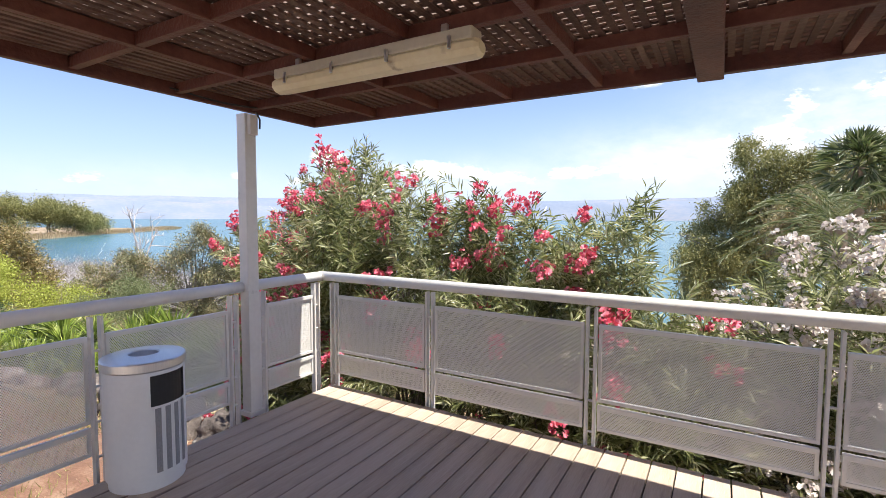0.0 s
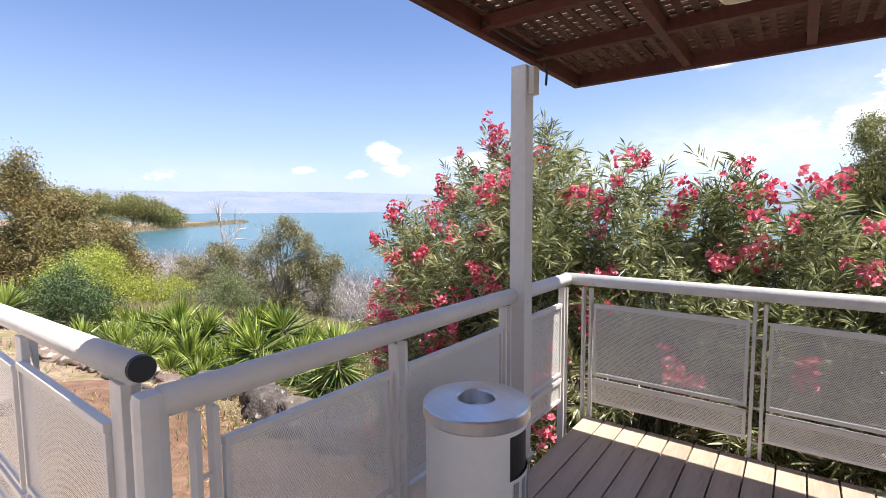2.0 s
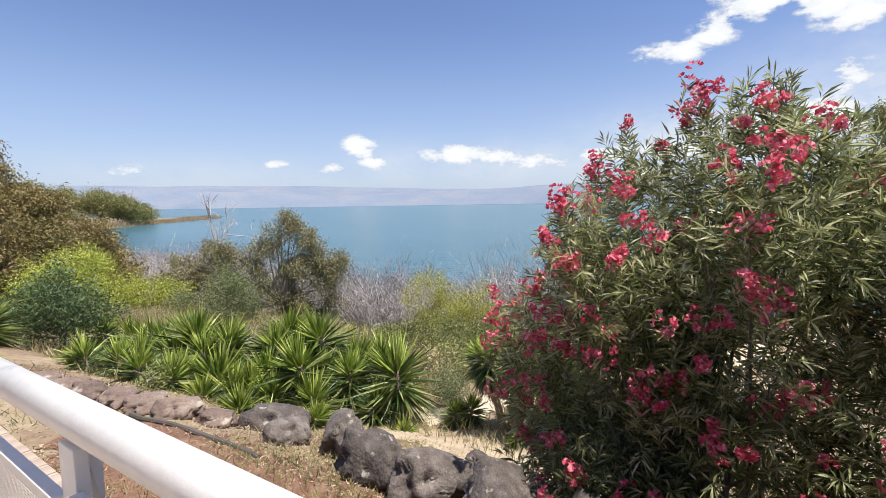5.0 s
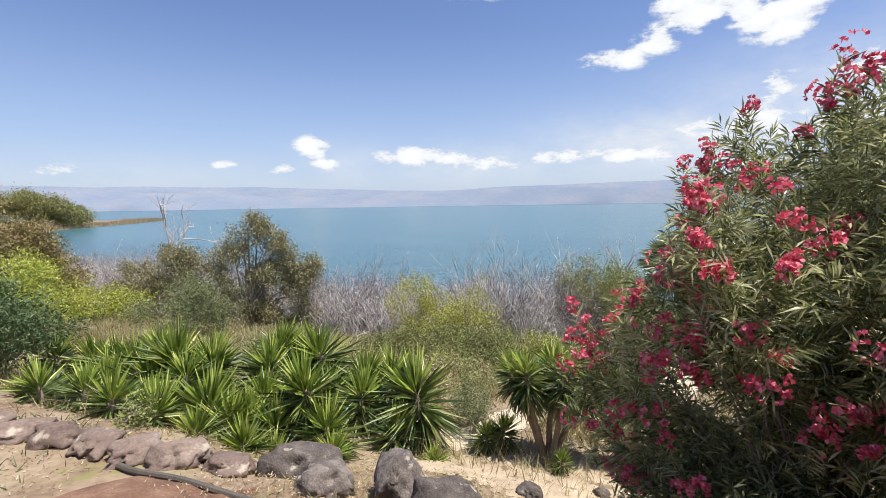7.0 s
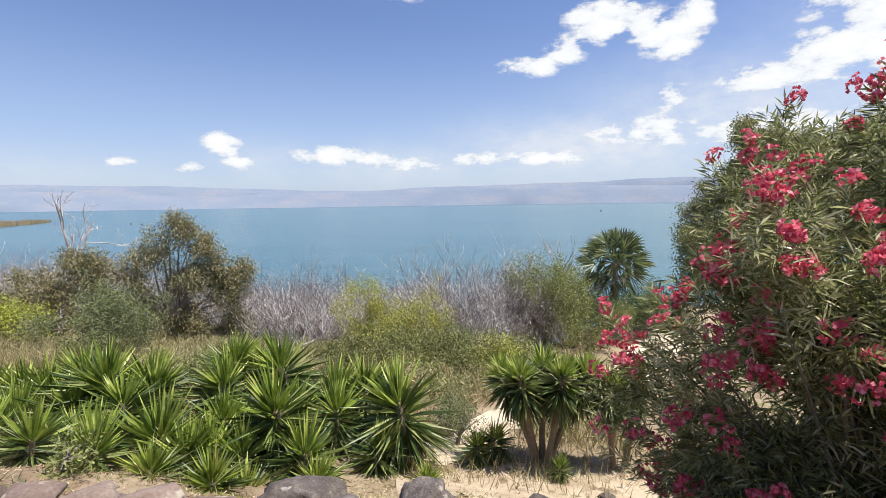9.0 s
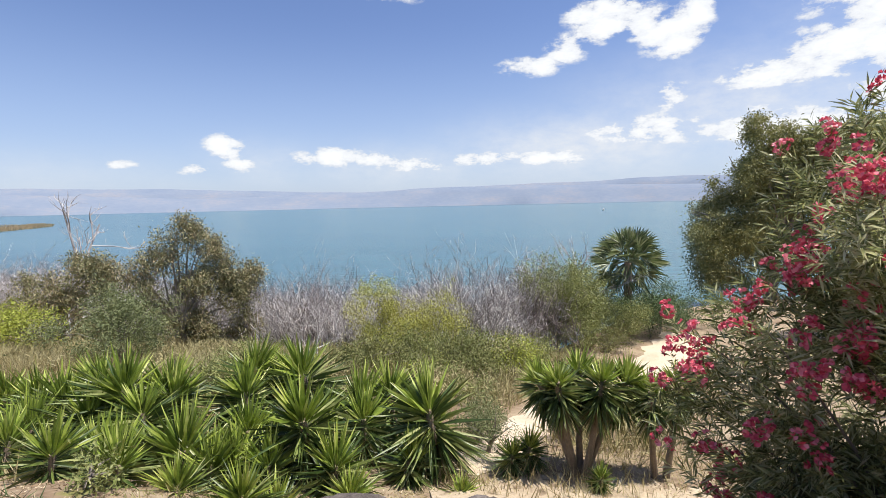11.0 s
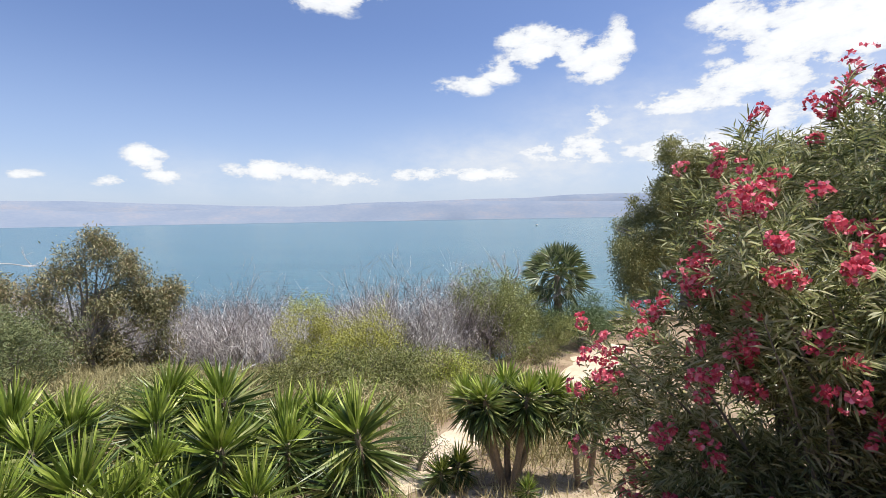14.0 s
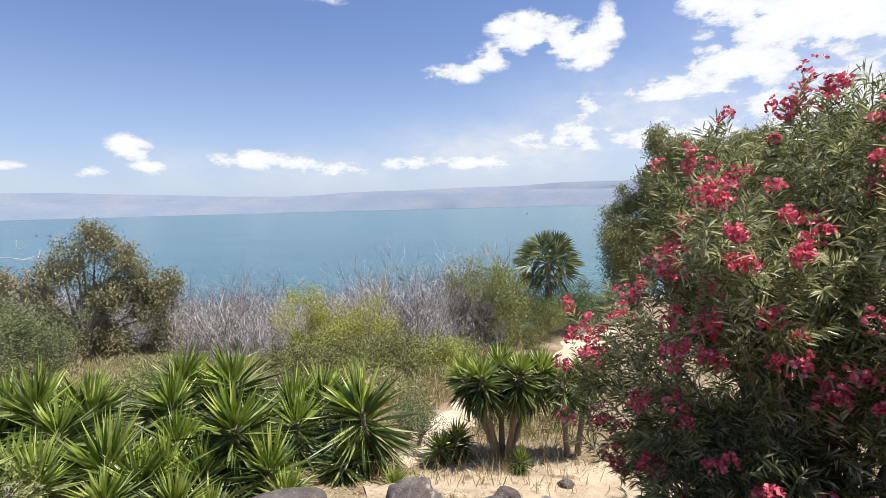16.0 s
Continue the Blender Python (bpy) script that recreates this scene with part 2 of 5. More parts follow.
M_BASALT = material("weathered_basalt", [(0.045, 0.036, 0.032), (0.12, 0.098, 0.086), (0.24, 0.205, 0.18)], rough=0.95, scale=7, bump=1.0, bump_scale=22, vary=0.25, spots=((0.36, 0.33, 0.28), 9.0, 0.62))
M_REDSTONE = material("reddish_field_stone", [(0.11, 0.075, 0.06), (0.19, 0.135, 0.11), (0.29, 0.225, 0.185)], rough=0.9, scale=3.5, bump=0.8, bump_scale=14, vary=0.2, spots=((0.42, 0.36, 0.29), 5.0, 0.60))
M_OLEAF = material("oleander_leaf", [(0.125, 0.145, 0.058), (0.235, 0.26, 0.10), (0.36, 0.375, 0.165), (0.60, 0.60, 0.37)], rough=0.24, scale=1.2, island=0.5, translucent=0.5)
M_STEM = material("oleander_bark", [(0.13, 0.11, 0.08), (0.22, 0.19, 0.15)], rough=0.85, scale=8)
M_PINK = material("deep_pink_petal", [(0.54, 0.055, 0.10), (0.74, 0.12, 0.18), (0.86, 0.30, 0.36)], rough=0.55, scale=2, island=0.5, translucent=0.25)
M_WHITEPETAL = material("cream_petal", [(0.58, 0.48, 0.43), (0.72, 0.64, 0.57), (0.80, 0.75, 0.69)], rough=0.55, scale=2, island=0.4, translucent=0.25)
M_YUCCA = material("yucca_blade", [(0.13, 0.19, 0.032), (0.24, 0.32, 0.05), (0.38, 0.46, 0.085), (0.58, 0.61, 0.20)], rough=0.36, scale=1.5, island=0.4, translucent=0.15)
# the yucca green again, with the shade of the understory put into its colour
M_YUCCASHADE = material("shaded_yucca_blade", [(0.05, 0.085, 0.022), (0.10, 0.145, 0.036), (0.18, 0.225, 0.06), (0.34, 0.36, 0.15)], rough=0.42, scale=1.5, island=0.45, translucent=0.10)
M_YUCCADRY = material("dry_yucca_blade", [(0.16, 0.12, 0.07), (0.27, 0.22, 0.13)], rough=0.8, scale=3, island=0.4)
M_YTRUNK = material("yucca_trunk_bark", [(0.16, 0.12, 0.085), (0.30, 0.24, 0.17)], rough=0.9, scale=9, bump=0.7, bump_scale=30)
M_GUM = material("eucalyptus_leaf", [(0.14, 0.145, 0.065), (0.23, 0.225, 0.105), (0.33, 0.30, 0.15), (0.38, 0.30, 0.17)], rough=0.55, scale=0.5, island=0.4, translucent=0.2)
M_CASU = material("tawny_tree_leaf", [(0.125, 0.11, 0.036), (0.21, 0.18, 0.062), (0.30, 0.24, 0.09), (0.37, 0.265, 0.12)], rough=0.6, scale=0.4, island=0.4, translucent=0.2)
M_DARKTREE = material("dark_tree_leaf", [(0.15, 0.16, 0.055), (0.255, 0.255, 0.085), (0.37, 0.345, 0.13)], rough=0.55, scale=0.4, island=0.45, translucent=0.2)
M_LIME = material("lime_bush_leaf", [(0.27, 0.31, 0.04), (0.385, 0.425, 0.065), (0.50, 0.53, 0.12)], rough=0.6, scale=0.8, island=0.4, translucent=0.25)
M_BROOM = material("yellow_broom_leaf", [(0.29, 0.29, 0.05), (0.42, 0.41, 0.08), (0.53, 0.51, 0.14)], rough=0.6, scale=0.8, island=0.45, translucent=0.25)
M_OLIVE = material("olive_bush_leaf", [(0.12, 0.13, 0.040), (0.19, 0.195, 0.065), (0.27, 0.26, 0.095)], rough=0.6, scale=0.8, island=0.45, translucent=0.2)
M_TAMARISK = material("feathery_tamarisk_leaf", [(0.16, 0.185, 0.055), (0.25, 0.275, 0.09), (0.35, 0.36, 0.14)], rough=0.6, scale=0.8, island=0.45, translucent=0.25)
M_PALM = material("palm_frond", [(0.07, 0.10, 0.035), (0.12, 0.16, 0.055), (0.19, 0.22, 0.10), (0.27, 0.29, 0.16)], rough=0.4, scale=1.0, island=0.5, translucent=0.3)
M_GREENBUSH = material("green_bush_leaf", [(0.055, 0.095, 0.032), (0.10, 0.155, 0.055), (0.165, 0.21, 0.085)], rough=0.55, scale=0.8, island=0.45, translucent=0.2)
M_GREYGREEN = material("grey_green_bush_leaf", [(0.12, 0.15, 0.06), (0.19, 0.22, 0.09), (0.26, 0.28, 0.13)], rough=0.65, scale=0.8, island=0.4, translucent=0.2)
M_DEAD = material("bleached_dead_twig", [(0.28, 0.25, 0.24), (0.46, 0.43, 0.415), (0.66, 0.63, 0.61)], rough=0.9, scale=0.4, island=0.5)
M_DEADDARK = material("grey_brown_dead_twig", [(0.15, 0.12, 0.11), (0.24, 0.20, 0.185), (0.33, 0.285, 0.27)], rough=0.9, scale=0.4, island=0.5)
M_STRAW = material("dry_grass_blade", [(0.28, 0.235, 0.11), (0.40, 0.34, 0.17), (0.52, 0.45, 0.26)], rough=0.8, scale=0.6, island=0.5, translucent=0.15)
M_SCRUB = material("olive_scrub_blade", [(0.24, 0.215, 0.10), (0.37, 0.33, 0.16), (0.50, 0.44, 0.24)], rough=0.8, scale=0.5, island=0.5, translucent=0.15)
M_BEDGRASS = material("yellow_green_grass_blade", [(0.17, 0.18, 0.05), (0.27, 0.26, 0.08), (0.40, 0.36, 0.15)], rough=0.7, scale=0.8, island=0.5, translucent=0.2)
M_LITTER = material("dry_leaf_litter", [(0.24, 0.16, 0.09), (0.38, 0.29, 0.18), (0.52, 0.43, 0.29)], rough=0.9, scale=2, island=0.6)
M_BARK = material("grey_bark", [(0.14, 0.115, 0.09), (0.25, 0.215, 0.18), (0.34, 0.31, 0.27)], rough=0.9, scale=3, bump=0.5, bump_scale=16)
M_REED = material("pale_reed_bank", [(0.30, 0.23, 0.13), (0.42, 0.33, 0.20)], rough=0.9, scale=0.1)
# the haze of distance is mixed into the hillside colour as pale blue
M_HILL = material("haze_tinted_far_hillside", [(0.175, 0.215, 0.285), (0.205, 0.24, 0.30), (0.26, 0.265, 0.295)], rough=1.0, scale=0.004, stretch=(1, 1, 3), specular=0.0)
M_HOSE = material("grey_drip_pipe", [(0.07, 0.06, 0.05), (0.13, 0.11, 0.09)], rough=0.7, scale=6)


def water_material():
    m = bpy.data.materials.new("lake_water")
    m.use_nodes = True
    t = m.node_tree
    nodes, links = t.nodes, t.links
    b = nodes["Principled BSDF"]
    tc, mp = nodes.new("ShaderNodeTexCoord"), nodes.new("ShaderNodeMapping")
    mp.inputs["Scale"].default_value = (0.25, 1.0, 1.0)
    links.new(tc.outputs["Object"], mp.inputs[0])
    wide = nodes.new("ShaderNodeTexNoise")
    wide.inputs["Scale"].default_value, wide.inputs["Detail"].default_value = 0.03, 6
    links.new(mp.outputs[0], wide.inputs["Vector"])
    ramp = nodes.new("ShaderNodeValToRGB")
    ramp.color_ramp.elements[0].position, ramp.color_ramp.elements[1].position = 0.35, 0.65
    ramp.color_ramp.elements[0].color, ramp.color_ramp.elements[1].color = (0.042, 0.116, 0.148, 1), (0.066, 0.154, 0.182, 1)
    links.new(wide.outputs["Fac"], ramp.inputs[0])
    links.new(ramp.outputs[0], b.inputs["Base Color"])
    b.inputs["Roughness"].default_value = 0.22
    b.inputs["IOR"].default_value = 1.33
    b.inputs["Specular IOR Level"].default_value = 0.35
    wave, bp = nodes.new("ShaderNodeTexNoise"), nodes.new("ShaderNodeBump")
    wave.inputs["Scale"].default_value, wave.inputs["Detail"].default_value = 1.4, 5
    links.new(mp.outputs[0], wave.inputs["Vector"])
    links.new(wave.outputs["Fac"], bp.inputs["Height"])
    bp.inputs["Strength"].default_value, bp.inputs["Distance"].default_value = 0.6, 0.25
    links.new(bp.outputs[0], b.inputs["Normal"])
    return m


M_WATER = water_material()


# ---- mesh helpers ----
def link_mesh(name, mesh, mat, parent=None, smooth=False):
    mesh.materials.append(mat)
    if smooth:
        mesh.polygons.foreach_set("use_smooth", [True] * len(mesh.polygons))
    ob = new(name, mesh)
    if parent is not None:
        ob.parent = parent
    return ob


def part(name, bm, mat, parent=None, label="", smooth=False):
    mesh = bpy.data.meshes.new(name)
    bmesh.ops.recalc_face_normals(bm, faces=bm.faces)
    bm.to_mesh(mesh)
    bm.free()
    ob = link_mesh(name, mesh, mat, parent, smooth)
    if label:
        ob["label"] = label
    return ob


def thing(name, label, category, at=(0, 0, 0), group="", kind="", turn=0.0):
    e = new(name)
    e.empty_display_size = 0.1
    e.matrix_basis = pose(*at, 0, 0, turn)
    return tagged(e, label, category, group, kind)


def add_box(bm, lo, hi, bevel=0.0):
    c = [(a + b) / 2 for a, b in zip(lo, hi)]
    s = [abs(b - a) for a, b in zip(lo, hi)]
    r = bmesh.ops.create_cube(bm, size=1.0, matrix=Matrix.Translation(c) @ Matrix.Diagonal((*s, 1)))
    if bevel:
        es = list({e for v in r["verts"] for e in v.link_edges})
        bmesh.ops.bevel(bm, geom=es, offset=bevel, segments=2, affect="EDGES", profile=0.6)
    return bm


def box(lo, hi, bevel=0.0):
    return add_box(bmesh.new(), lo, hi, bevel)


def add_tube(bm, pts, radii, sides=7):
    rings = []
    pts = [Vector(p) for p in pts]
    for i, p in enumerate(pts):
        d = (pts[min(i + 1, len(pts) - 1)] - pts[max(i - 1, 0)]).normalized()
        a = d.cross(Vector((0.31, 0.77, 0.55))).normalized()
        b = d.cross(a)
        rings.append([bm.verts.new(p + radii[i] * (a * math.cos(q) + b * math.sin(q))) for q in [2 * math.pi * k / sides for k in range(sides)]])
    for r0, r1 in zip(rings, rings[1:]):
        for k in range(sides):
            bm.faces.new((r0[k], r0[(k + 1) % sides], r1[(k + 1) % sides], r1[k]))
    bm.faces.new(rings[0][::-1])
    bm.faces.new(rings[-1])
    return bm


def add_lathe(bm, profile, sides=48):
    rings = [[bm.verts.new((r * math.cos(2 * math.pi * k / sides), r * math.sin(2 * math.pi * k / sides), z)) for k in range(sides)] for r, z in profile]
    for r0, r1 in zip(rings, rings[1:]):
        for k in range(sides):
            bm.faces.new((r0[k], r0[(k + 1) % sides], r1[(k + 1) % sides], r1[k]))
    return rings


def unit(v):
    return v / np.maximum(np.linalg.norm(v, axis=1, keepdims=True), 1e-9)


def blades(name, base, way, length, width, mat, parent=None, fold=0.25, mid=0.45, bend=0.0):
    """Many small pointed leaves in one mesh: each a kite folded along its midrib, bent towards the ground."""
    n = len(base)
    rng = np.random.default_rng(n)
    length, width = np.broadcast_to(length, n)[:, None], np.broadcast_to(width, n)[:, None]
    side = unit(np.cross(way, rng.normal(size=(n, 3))))
    normal = np.cross(side, way)
    down = np.zeros((n, 3))
    down[:, 2] = -bend
    v = np.empty((n, 4, 3))
    v[:, 0] = base
    v[:, 1] = base + way * length * mid + side * width / 2 + normal * width * fold
    v[:, 2] = base + way * length + down * length
    v[:, 3] = base + way * length * mid - side * width / 2 + normal * width * fold
    faces = (np.arange(n)[:, None] * 4 + np.array([0, 1, 2, 0, 2, 3])).ravel()
    mesh = bpy.data.meshes.new(name)
    mesh.vertices.add(n * 4)
    mesh.vertices.foreach_set("co", v.ravel().astype(np.float32))
    mesh.loops.add(n * 6)
    mesh.loops.foreach_set("vertex_index", faces.astype(np.int32))
    mesh.polygons.add(n * 2)
    mesh.polygons.foreach_set("loop_start", np.arange(0, n * 6, 3, dtype=np.int32))
    mesh.update(calc_edges=True)
    mesh.validate()
    return link_mesh(name, mesh, mat, parent)


def in_lobes(rng, lobes, n, hollow=0.5):
    """Points in a union of ellipsoids, denser towards the outside, and the way out at each."""
    w = np.array([(l[3] * l[4] * l[5]) ** 0.67 for l in lobes])
    which = rng.choice(len(lobes), n, p=w / w.sum())
    l = np.array(lobes)[which]
    d = unit(rng.normal(size=(n, 3)))
    r = hollow + (1 - hollow) * rng.random((n, 1)) ** 0.6
    r *= 1 + 0.16 * np.sin(d[:, :1] * 5 + which[:, None] * 2) * np.cos(d[:, 1:2] * 6 + which[:, None])
    p = l[:, :3] + d * l[:, 3:6] * r
    return p, unit(d / l[:, 3:6])


# ---- ground ----
def shore_y(x):
    """The shore line: the home bank, the bay, and the long low point on its far side."""
    return np.interp(x, [-600, -440, -385, -373, -325, -280, -248, -208, -201, -190, -110, -75, -40, -20, -10, -6, 0, 10, 30, 80, 300],
                     [150, 165, 205, 222, 192, 148, 110, 74, 30, 25, 24, 20, 21, 21, 24, 33, 38, 44, 50, 60, 90])


def ground_z(x, y):
    x, y = np.asarray(x, float), np.asarray(y, float)
    shore = shore_y(x)
    d = y + np.clip(-x - 9, 0, 30) * 0.09
    # the slope runs out into a low flat, which ends at the shore line
    d = np.where(d > 17, 17 + np.clip(d - 17 - np.maximum(shore - 21, 0), 0, None) + np.minimum(d - 17, np.maximum(shore - 21, 0)) * 0.03, d)
    z = np.interp(d, [-30, -3, 0.5, 2.0, 3.2, 4.0, 5.4, 6.5, 8, 10, 14, 18, 20.5, 23, 30, 60], [-0.6, -0.75, -0.95, -1.15, -1.38, -1.60, -2.30, -2.66, -2.84, -3.15, -3.95, -5.0, -5.8, -6.45, -7.2, -9])
    z = np.where(x < -90, np.minimum(z, -5.95), z)
    z = z + 0.07 * np.sin(x * 1.3 + 0.7 * y) * np.cos(y * 1.1 - 0.4 * x) + 0.03 * np.sin(3.7 * x) * np.sin(4.1 * y)
    return z


LAKE = -6.3


def build_ground():
    xs = np.concatenate([[-4400, -2500, -1200, -700, -520], np.arange(-444, -40, 4), np.arange(-40, -18, 1.0), np.arange(-18, 6, 0.22), np.arange(6, 40, 1.5), [45, 60, 90, 140, 300, 800, 2000, 4400]])
    ys = np.concatenate([[-4400, -1500, -400, -100, -40, -20, -10, -5], np.arange(-3, 11, 0.22), np.arange(11, 30, 0.8), np.arange(30, 250, 4.0), [260, 300, 400, 1000, 2200, 4400]])
    X, Y = np.meshgrid(xs, ys)
    Z = ground_z(X, Y)
    nx = len(xs)
    verts = np.stack([X, Y, Z], -1).reshape(-1, 3)
    i = (np.arange(len(ys) - 1)[:, None] * nx + np.arange(nx - 1)).ravel()
    mesh = bpy.data.meshes.new("ground")
    mesh.from_pydata(verts.tolist(), [], np.stack([i, i + 1, i + nx + 1, i + nx], 1).tolist())
    ob = link_mesh("ground", mesh, M_SOIL, None, True)
    return tagged(ob, "dry brown earth slope falling to the lake shore", "ground", kind="structure")


build_ground()


def strip(name, mat, pts, widths, lift, label, category, steps=60, rows=9):
    """A band laid on the ground along a smooth line, with ragged edges."""
    bm = bmesh.new()
    P, W = np.array(pts, float), np.array(widths, float)
    s = np.linspace(0, len(P) - 1, steps)
    c = np.stack([np.interp(s, range(len(P)), P[:, k]) for k in (0, 1)], 1)
    for _ in range(4):
        c[1:-1] = (c[:-2] + 2 * c[1:-1] + c[2:]) / 4
    w = np.interp(s, range(len(P)), W)
    t = np.gradient(c, axis=0)
    nrm = unit(np.stack([-t[:, 1], t[:, 0]], 1))
    grid = []
    for i in range(steps):
        row = []
        for k in np.linspace(-1, 1, rows):
            ww = w[i] * (1 + 0.16 * math.sin(i * 1.7) + 0.1 * math.sin(i * 3.9 + 2 * k))
            q = c[i] + nrm[i] * k * ww / 2
            row.append(bm.verts.new((q[0], q[1], float(ground_z(q[0], q[1])) + lift * (1 - 0.9 * k * k) + 0.004)))
        grid.append(row)
    for a, b in zip(grid, grid[1:]):
        for k in range(rows - 1):
            bm.faces.new((a[k], a[k + 1], b[k + 1], b[k]))
    ob = part(name, bm, mat, None, "", True)
    return tagged(ob, label, category, kind="structure")


strip("path", M_PATH, [(-12, 7.6), (-9.6, 7.7), (-9.4, 9.2), (-9.0, 12.0), (-7.3, 15.5), (-6.0, 19.5), (-4.6, 24)], [0.5, 1.0, 1.0, 1.1, 1.5, 1.8, 2.0], 0.05, "pale trodden sandy path winding down to the shore", "path")
strip("bare_earth", M_BAREEARTH, [(-10.0, 6.0), (-8.9, 6.55), (-7.9, 6.75), (-6.8, 6.9), (-5.5, 7.2)], [0.7, 1.5, 1.7, 1.7, 1.4], 0.03, "pale trampled earth and straw beside the yuccas", "soil")
strip("planting_bed", M_RED, [(-11.2, 2.3), (-9, 2.2), (-8, 2.2), (-5, 2.3), (-3.2, 2.3)], [1.0, 2.2, 2.9, 3.4, 3.4], 0.06, "red mulch earth bed between walkway and rocks", "soil")


def build_water():
    bm = bmesh.new()
    bmesh.ops.create_grid(bm, x_segments=2, y_segments=2, size=4600)
    ob = part("lake", bm, M_WATER)
    ob.location = (0, 0, LAKE)
    tagged(ob, "calm turquoise lake with fine ripples", "lake", kind="structure")


build_water()


def build_hills():
    n = 160
    for row, (dist, base, label) in enumerate([(3300, 135, "low hazy brown ridge beyond the lake"), (3900, 185, "far mountain ridge painted pale blue for distance haze")]):
        bm = bmesh.new()
        rings = []
        for i in range(n):
            a = radians(-75 + 190 * i / (n - 1))
            h = base * (0.85 + 0.16 * noise.fractal((i * 0.045, row * 7.3, 0), 0.9, 2.0, 5) + 0.14 * math.sin(i * 0.11 + row))
            col = []
            for dd, f in ((0, 0.0), (60, 0.25), (170, 0.7), (260, 1.0), (420, 0.9)):
                d = dist + dd + 40 * noise.noise((i * 0.3, dd * 0.02, row))
                z = LAKE + max(f * h, -1) + (12 * noise.noise((i * 0.5, dd * 0.05, 3)) if 0 < f < 1 else 0) - (2 if f == 0 else 0)
                col.append(bm.verts.new((-math.sin(a) * d, math.cos(a) * d, z)))
            rings.append(col)
        for p, q in zip(rings, rings[1:]):
            for k in range(4):
                bm.faces.new((p[k], q[k], q[k + 1], p[k + 1]))
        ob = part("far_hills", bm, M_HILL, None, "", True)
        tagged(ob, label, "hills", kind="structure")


build_hills()

# ---- deck and walkway ----
DECK_X, DECK_Y = -3.094, 3.235
# the unseen rear of deck and walkway is added, sunlit, to bounce light
deck = thing("floor", "grey-brown composite plank deck with dark narrow gaps", "floor", kind="structure")
part("deck_frame", box((-3.09, -2.57, -0.16), (4.0, 3.20, -0.035)), M_BLACK, deck)
walkway = thing("walkway", "grey-brown plank walkway beside the deck", "floor", kind="structure")
part("walkway_frame", box((-7.1, -2.57, -0.16), (-3.14, 0.36, -0.035)), M_BLACK, walkway)
part("walkway_frame", box((-12.0, -2.57, -0.16), (-7.1, 0.90, -0.035)), M_BLACK, walkway)
for x in (-11.5, -9, -6.5, -4):
    for y in (-2.3, 0.2 if x > -7 else 0.7):
        part("pier", box((x - 0.1, y - 0.1, -1.6), (x + 0.1, y + 0.1, -0.15)), M_WHITE, walkway)
for x in (-2.9, -0.5, 2.0, 3.9):
    for y in (-2.3, 0.3, 2.95):
        part("pier", box((x - 0.08, y - 0.08, -2.0), (x + 0.08, y + 0.08, -0.15)), M_WHITE, deck)


def build_wall():
    bm = bmesh.new()
    # unseen wall added behind the walk; its pale plaster throws light forward
    add_box(bm, (-12.2, -2.85, -1.5), (4.2, -2.60, 2.95), 0.01)
    ob = part("wall_unseen", bm, M_PLASTER)
    tagged(ob, "plain off-white plastered wall, added unseen behind the walk to bounce light", "wall", kind="structure")


build_wall()


# ---- railings ----
def rail_bar(name, a, b, parent, lift=(0.0, 0.0)):
    """A level top rail from a to b (x, y): a rounded aluminium profile with a lower fin."""
    a, b = Vector((*a, 0)), Vector((*b, 0))
    L = (b - a).length
    bm = bmesh.new()
    prof = [(s * 0.94, z + 0.05) for s, z in ((-0.032, 0.918), (-0.034, 0.930), (-0.042, 0.935), (-0.045, 0.955), (-0.0425, 0.970), (-0.034, 0.984), (-0.020, 0.995), (0.0, 1.0), (0.020, 0.995), (0.034, 0.984), (0.0425, 0.970), (0.045, 0.955), (0.042, 0.935), (0.034, 0.930), (0.032, 0.918))]
    rings = [[bm.verts.new((x, s, z + up)) for s, z in prof] for x, up in ((0, lift[0]), (L, lift[1]))]
    k = len(prof)
    for i in range(k):
        bm.faces.new((rings[0][i], rings[0][(i + 1) % k], rings[1][(i + 1) % k], rings[1][i]))
    bm.faces.new(rings[0][::-1])
    bm.faces.new(rings[1])
    bmesh.ops.transform(bm, matrix=Matrix.Translation(a) @ Matrix.Rotation(math.atan2(b.y - a.y, b.x - a.x), 4, "Z"), verts=bm.verts)
    return part(name, bm, M_WHITE, parent, "", True)


def upright(parent, x, y, along, z0=-0.25, z1=0.95, gap=0.055, rungs=True):
    """A baluster pair: two flat bars with short rungs between, along x or y."""
    ax = Vector((1, 0)) if along == "x" else Vector((0, 1))
    for s in (-1, 1):
        c = Vector((x, y)) + ax * s * gap / 2
        h = ((0.009, 0.024) if along == "x" else (0.024, 0.009))
        part("post_bar", box((c.x - h[0], c.y - h[1], z0), (c.x + h[0], c.y + h[1], z1), 0.003), M_WHITE, parent)
    if rungs:
        for z in (0.08, 0.30, 0.52, 0.74):
            bm = bmesh.new()
            add_tube(bm, [(x - ax.x * gap / 2, y - ax.y * gap / 2, z), (x + ax.x * gap / 2, y + ax.y * gap / 2, z)], [0.008, 0.008], 8)
            part("rung", bm, M_WHITE, parent)


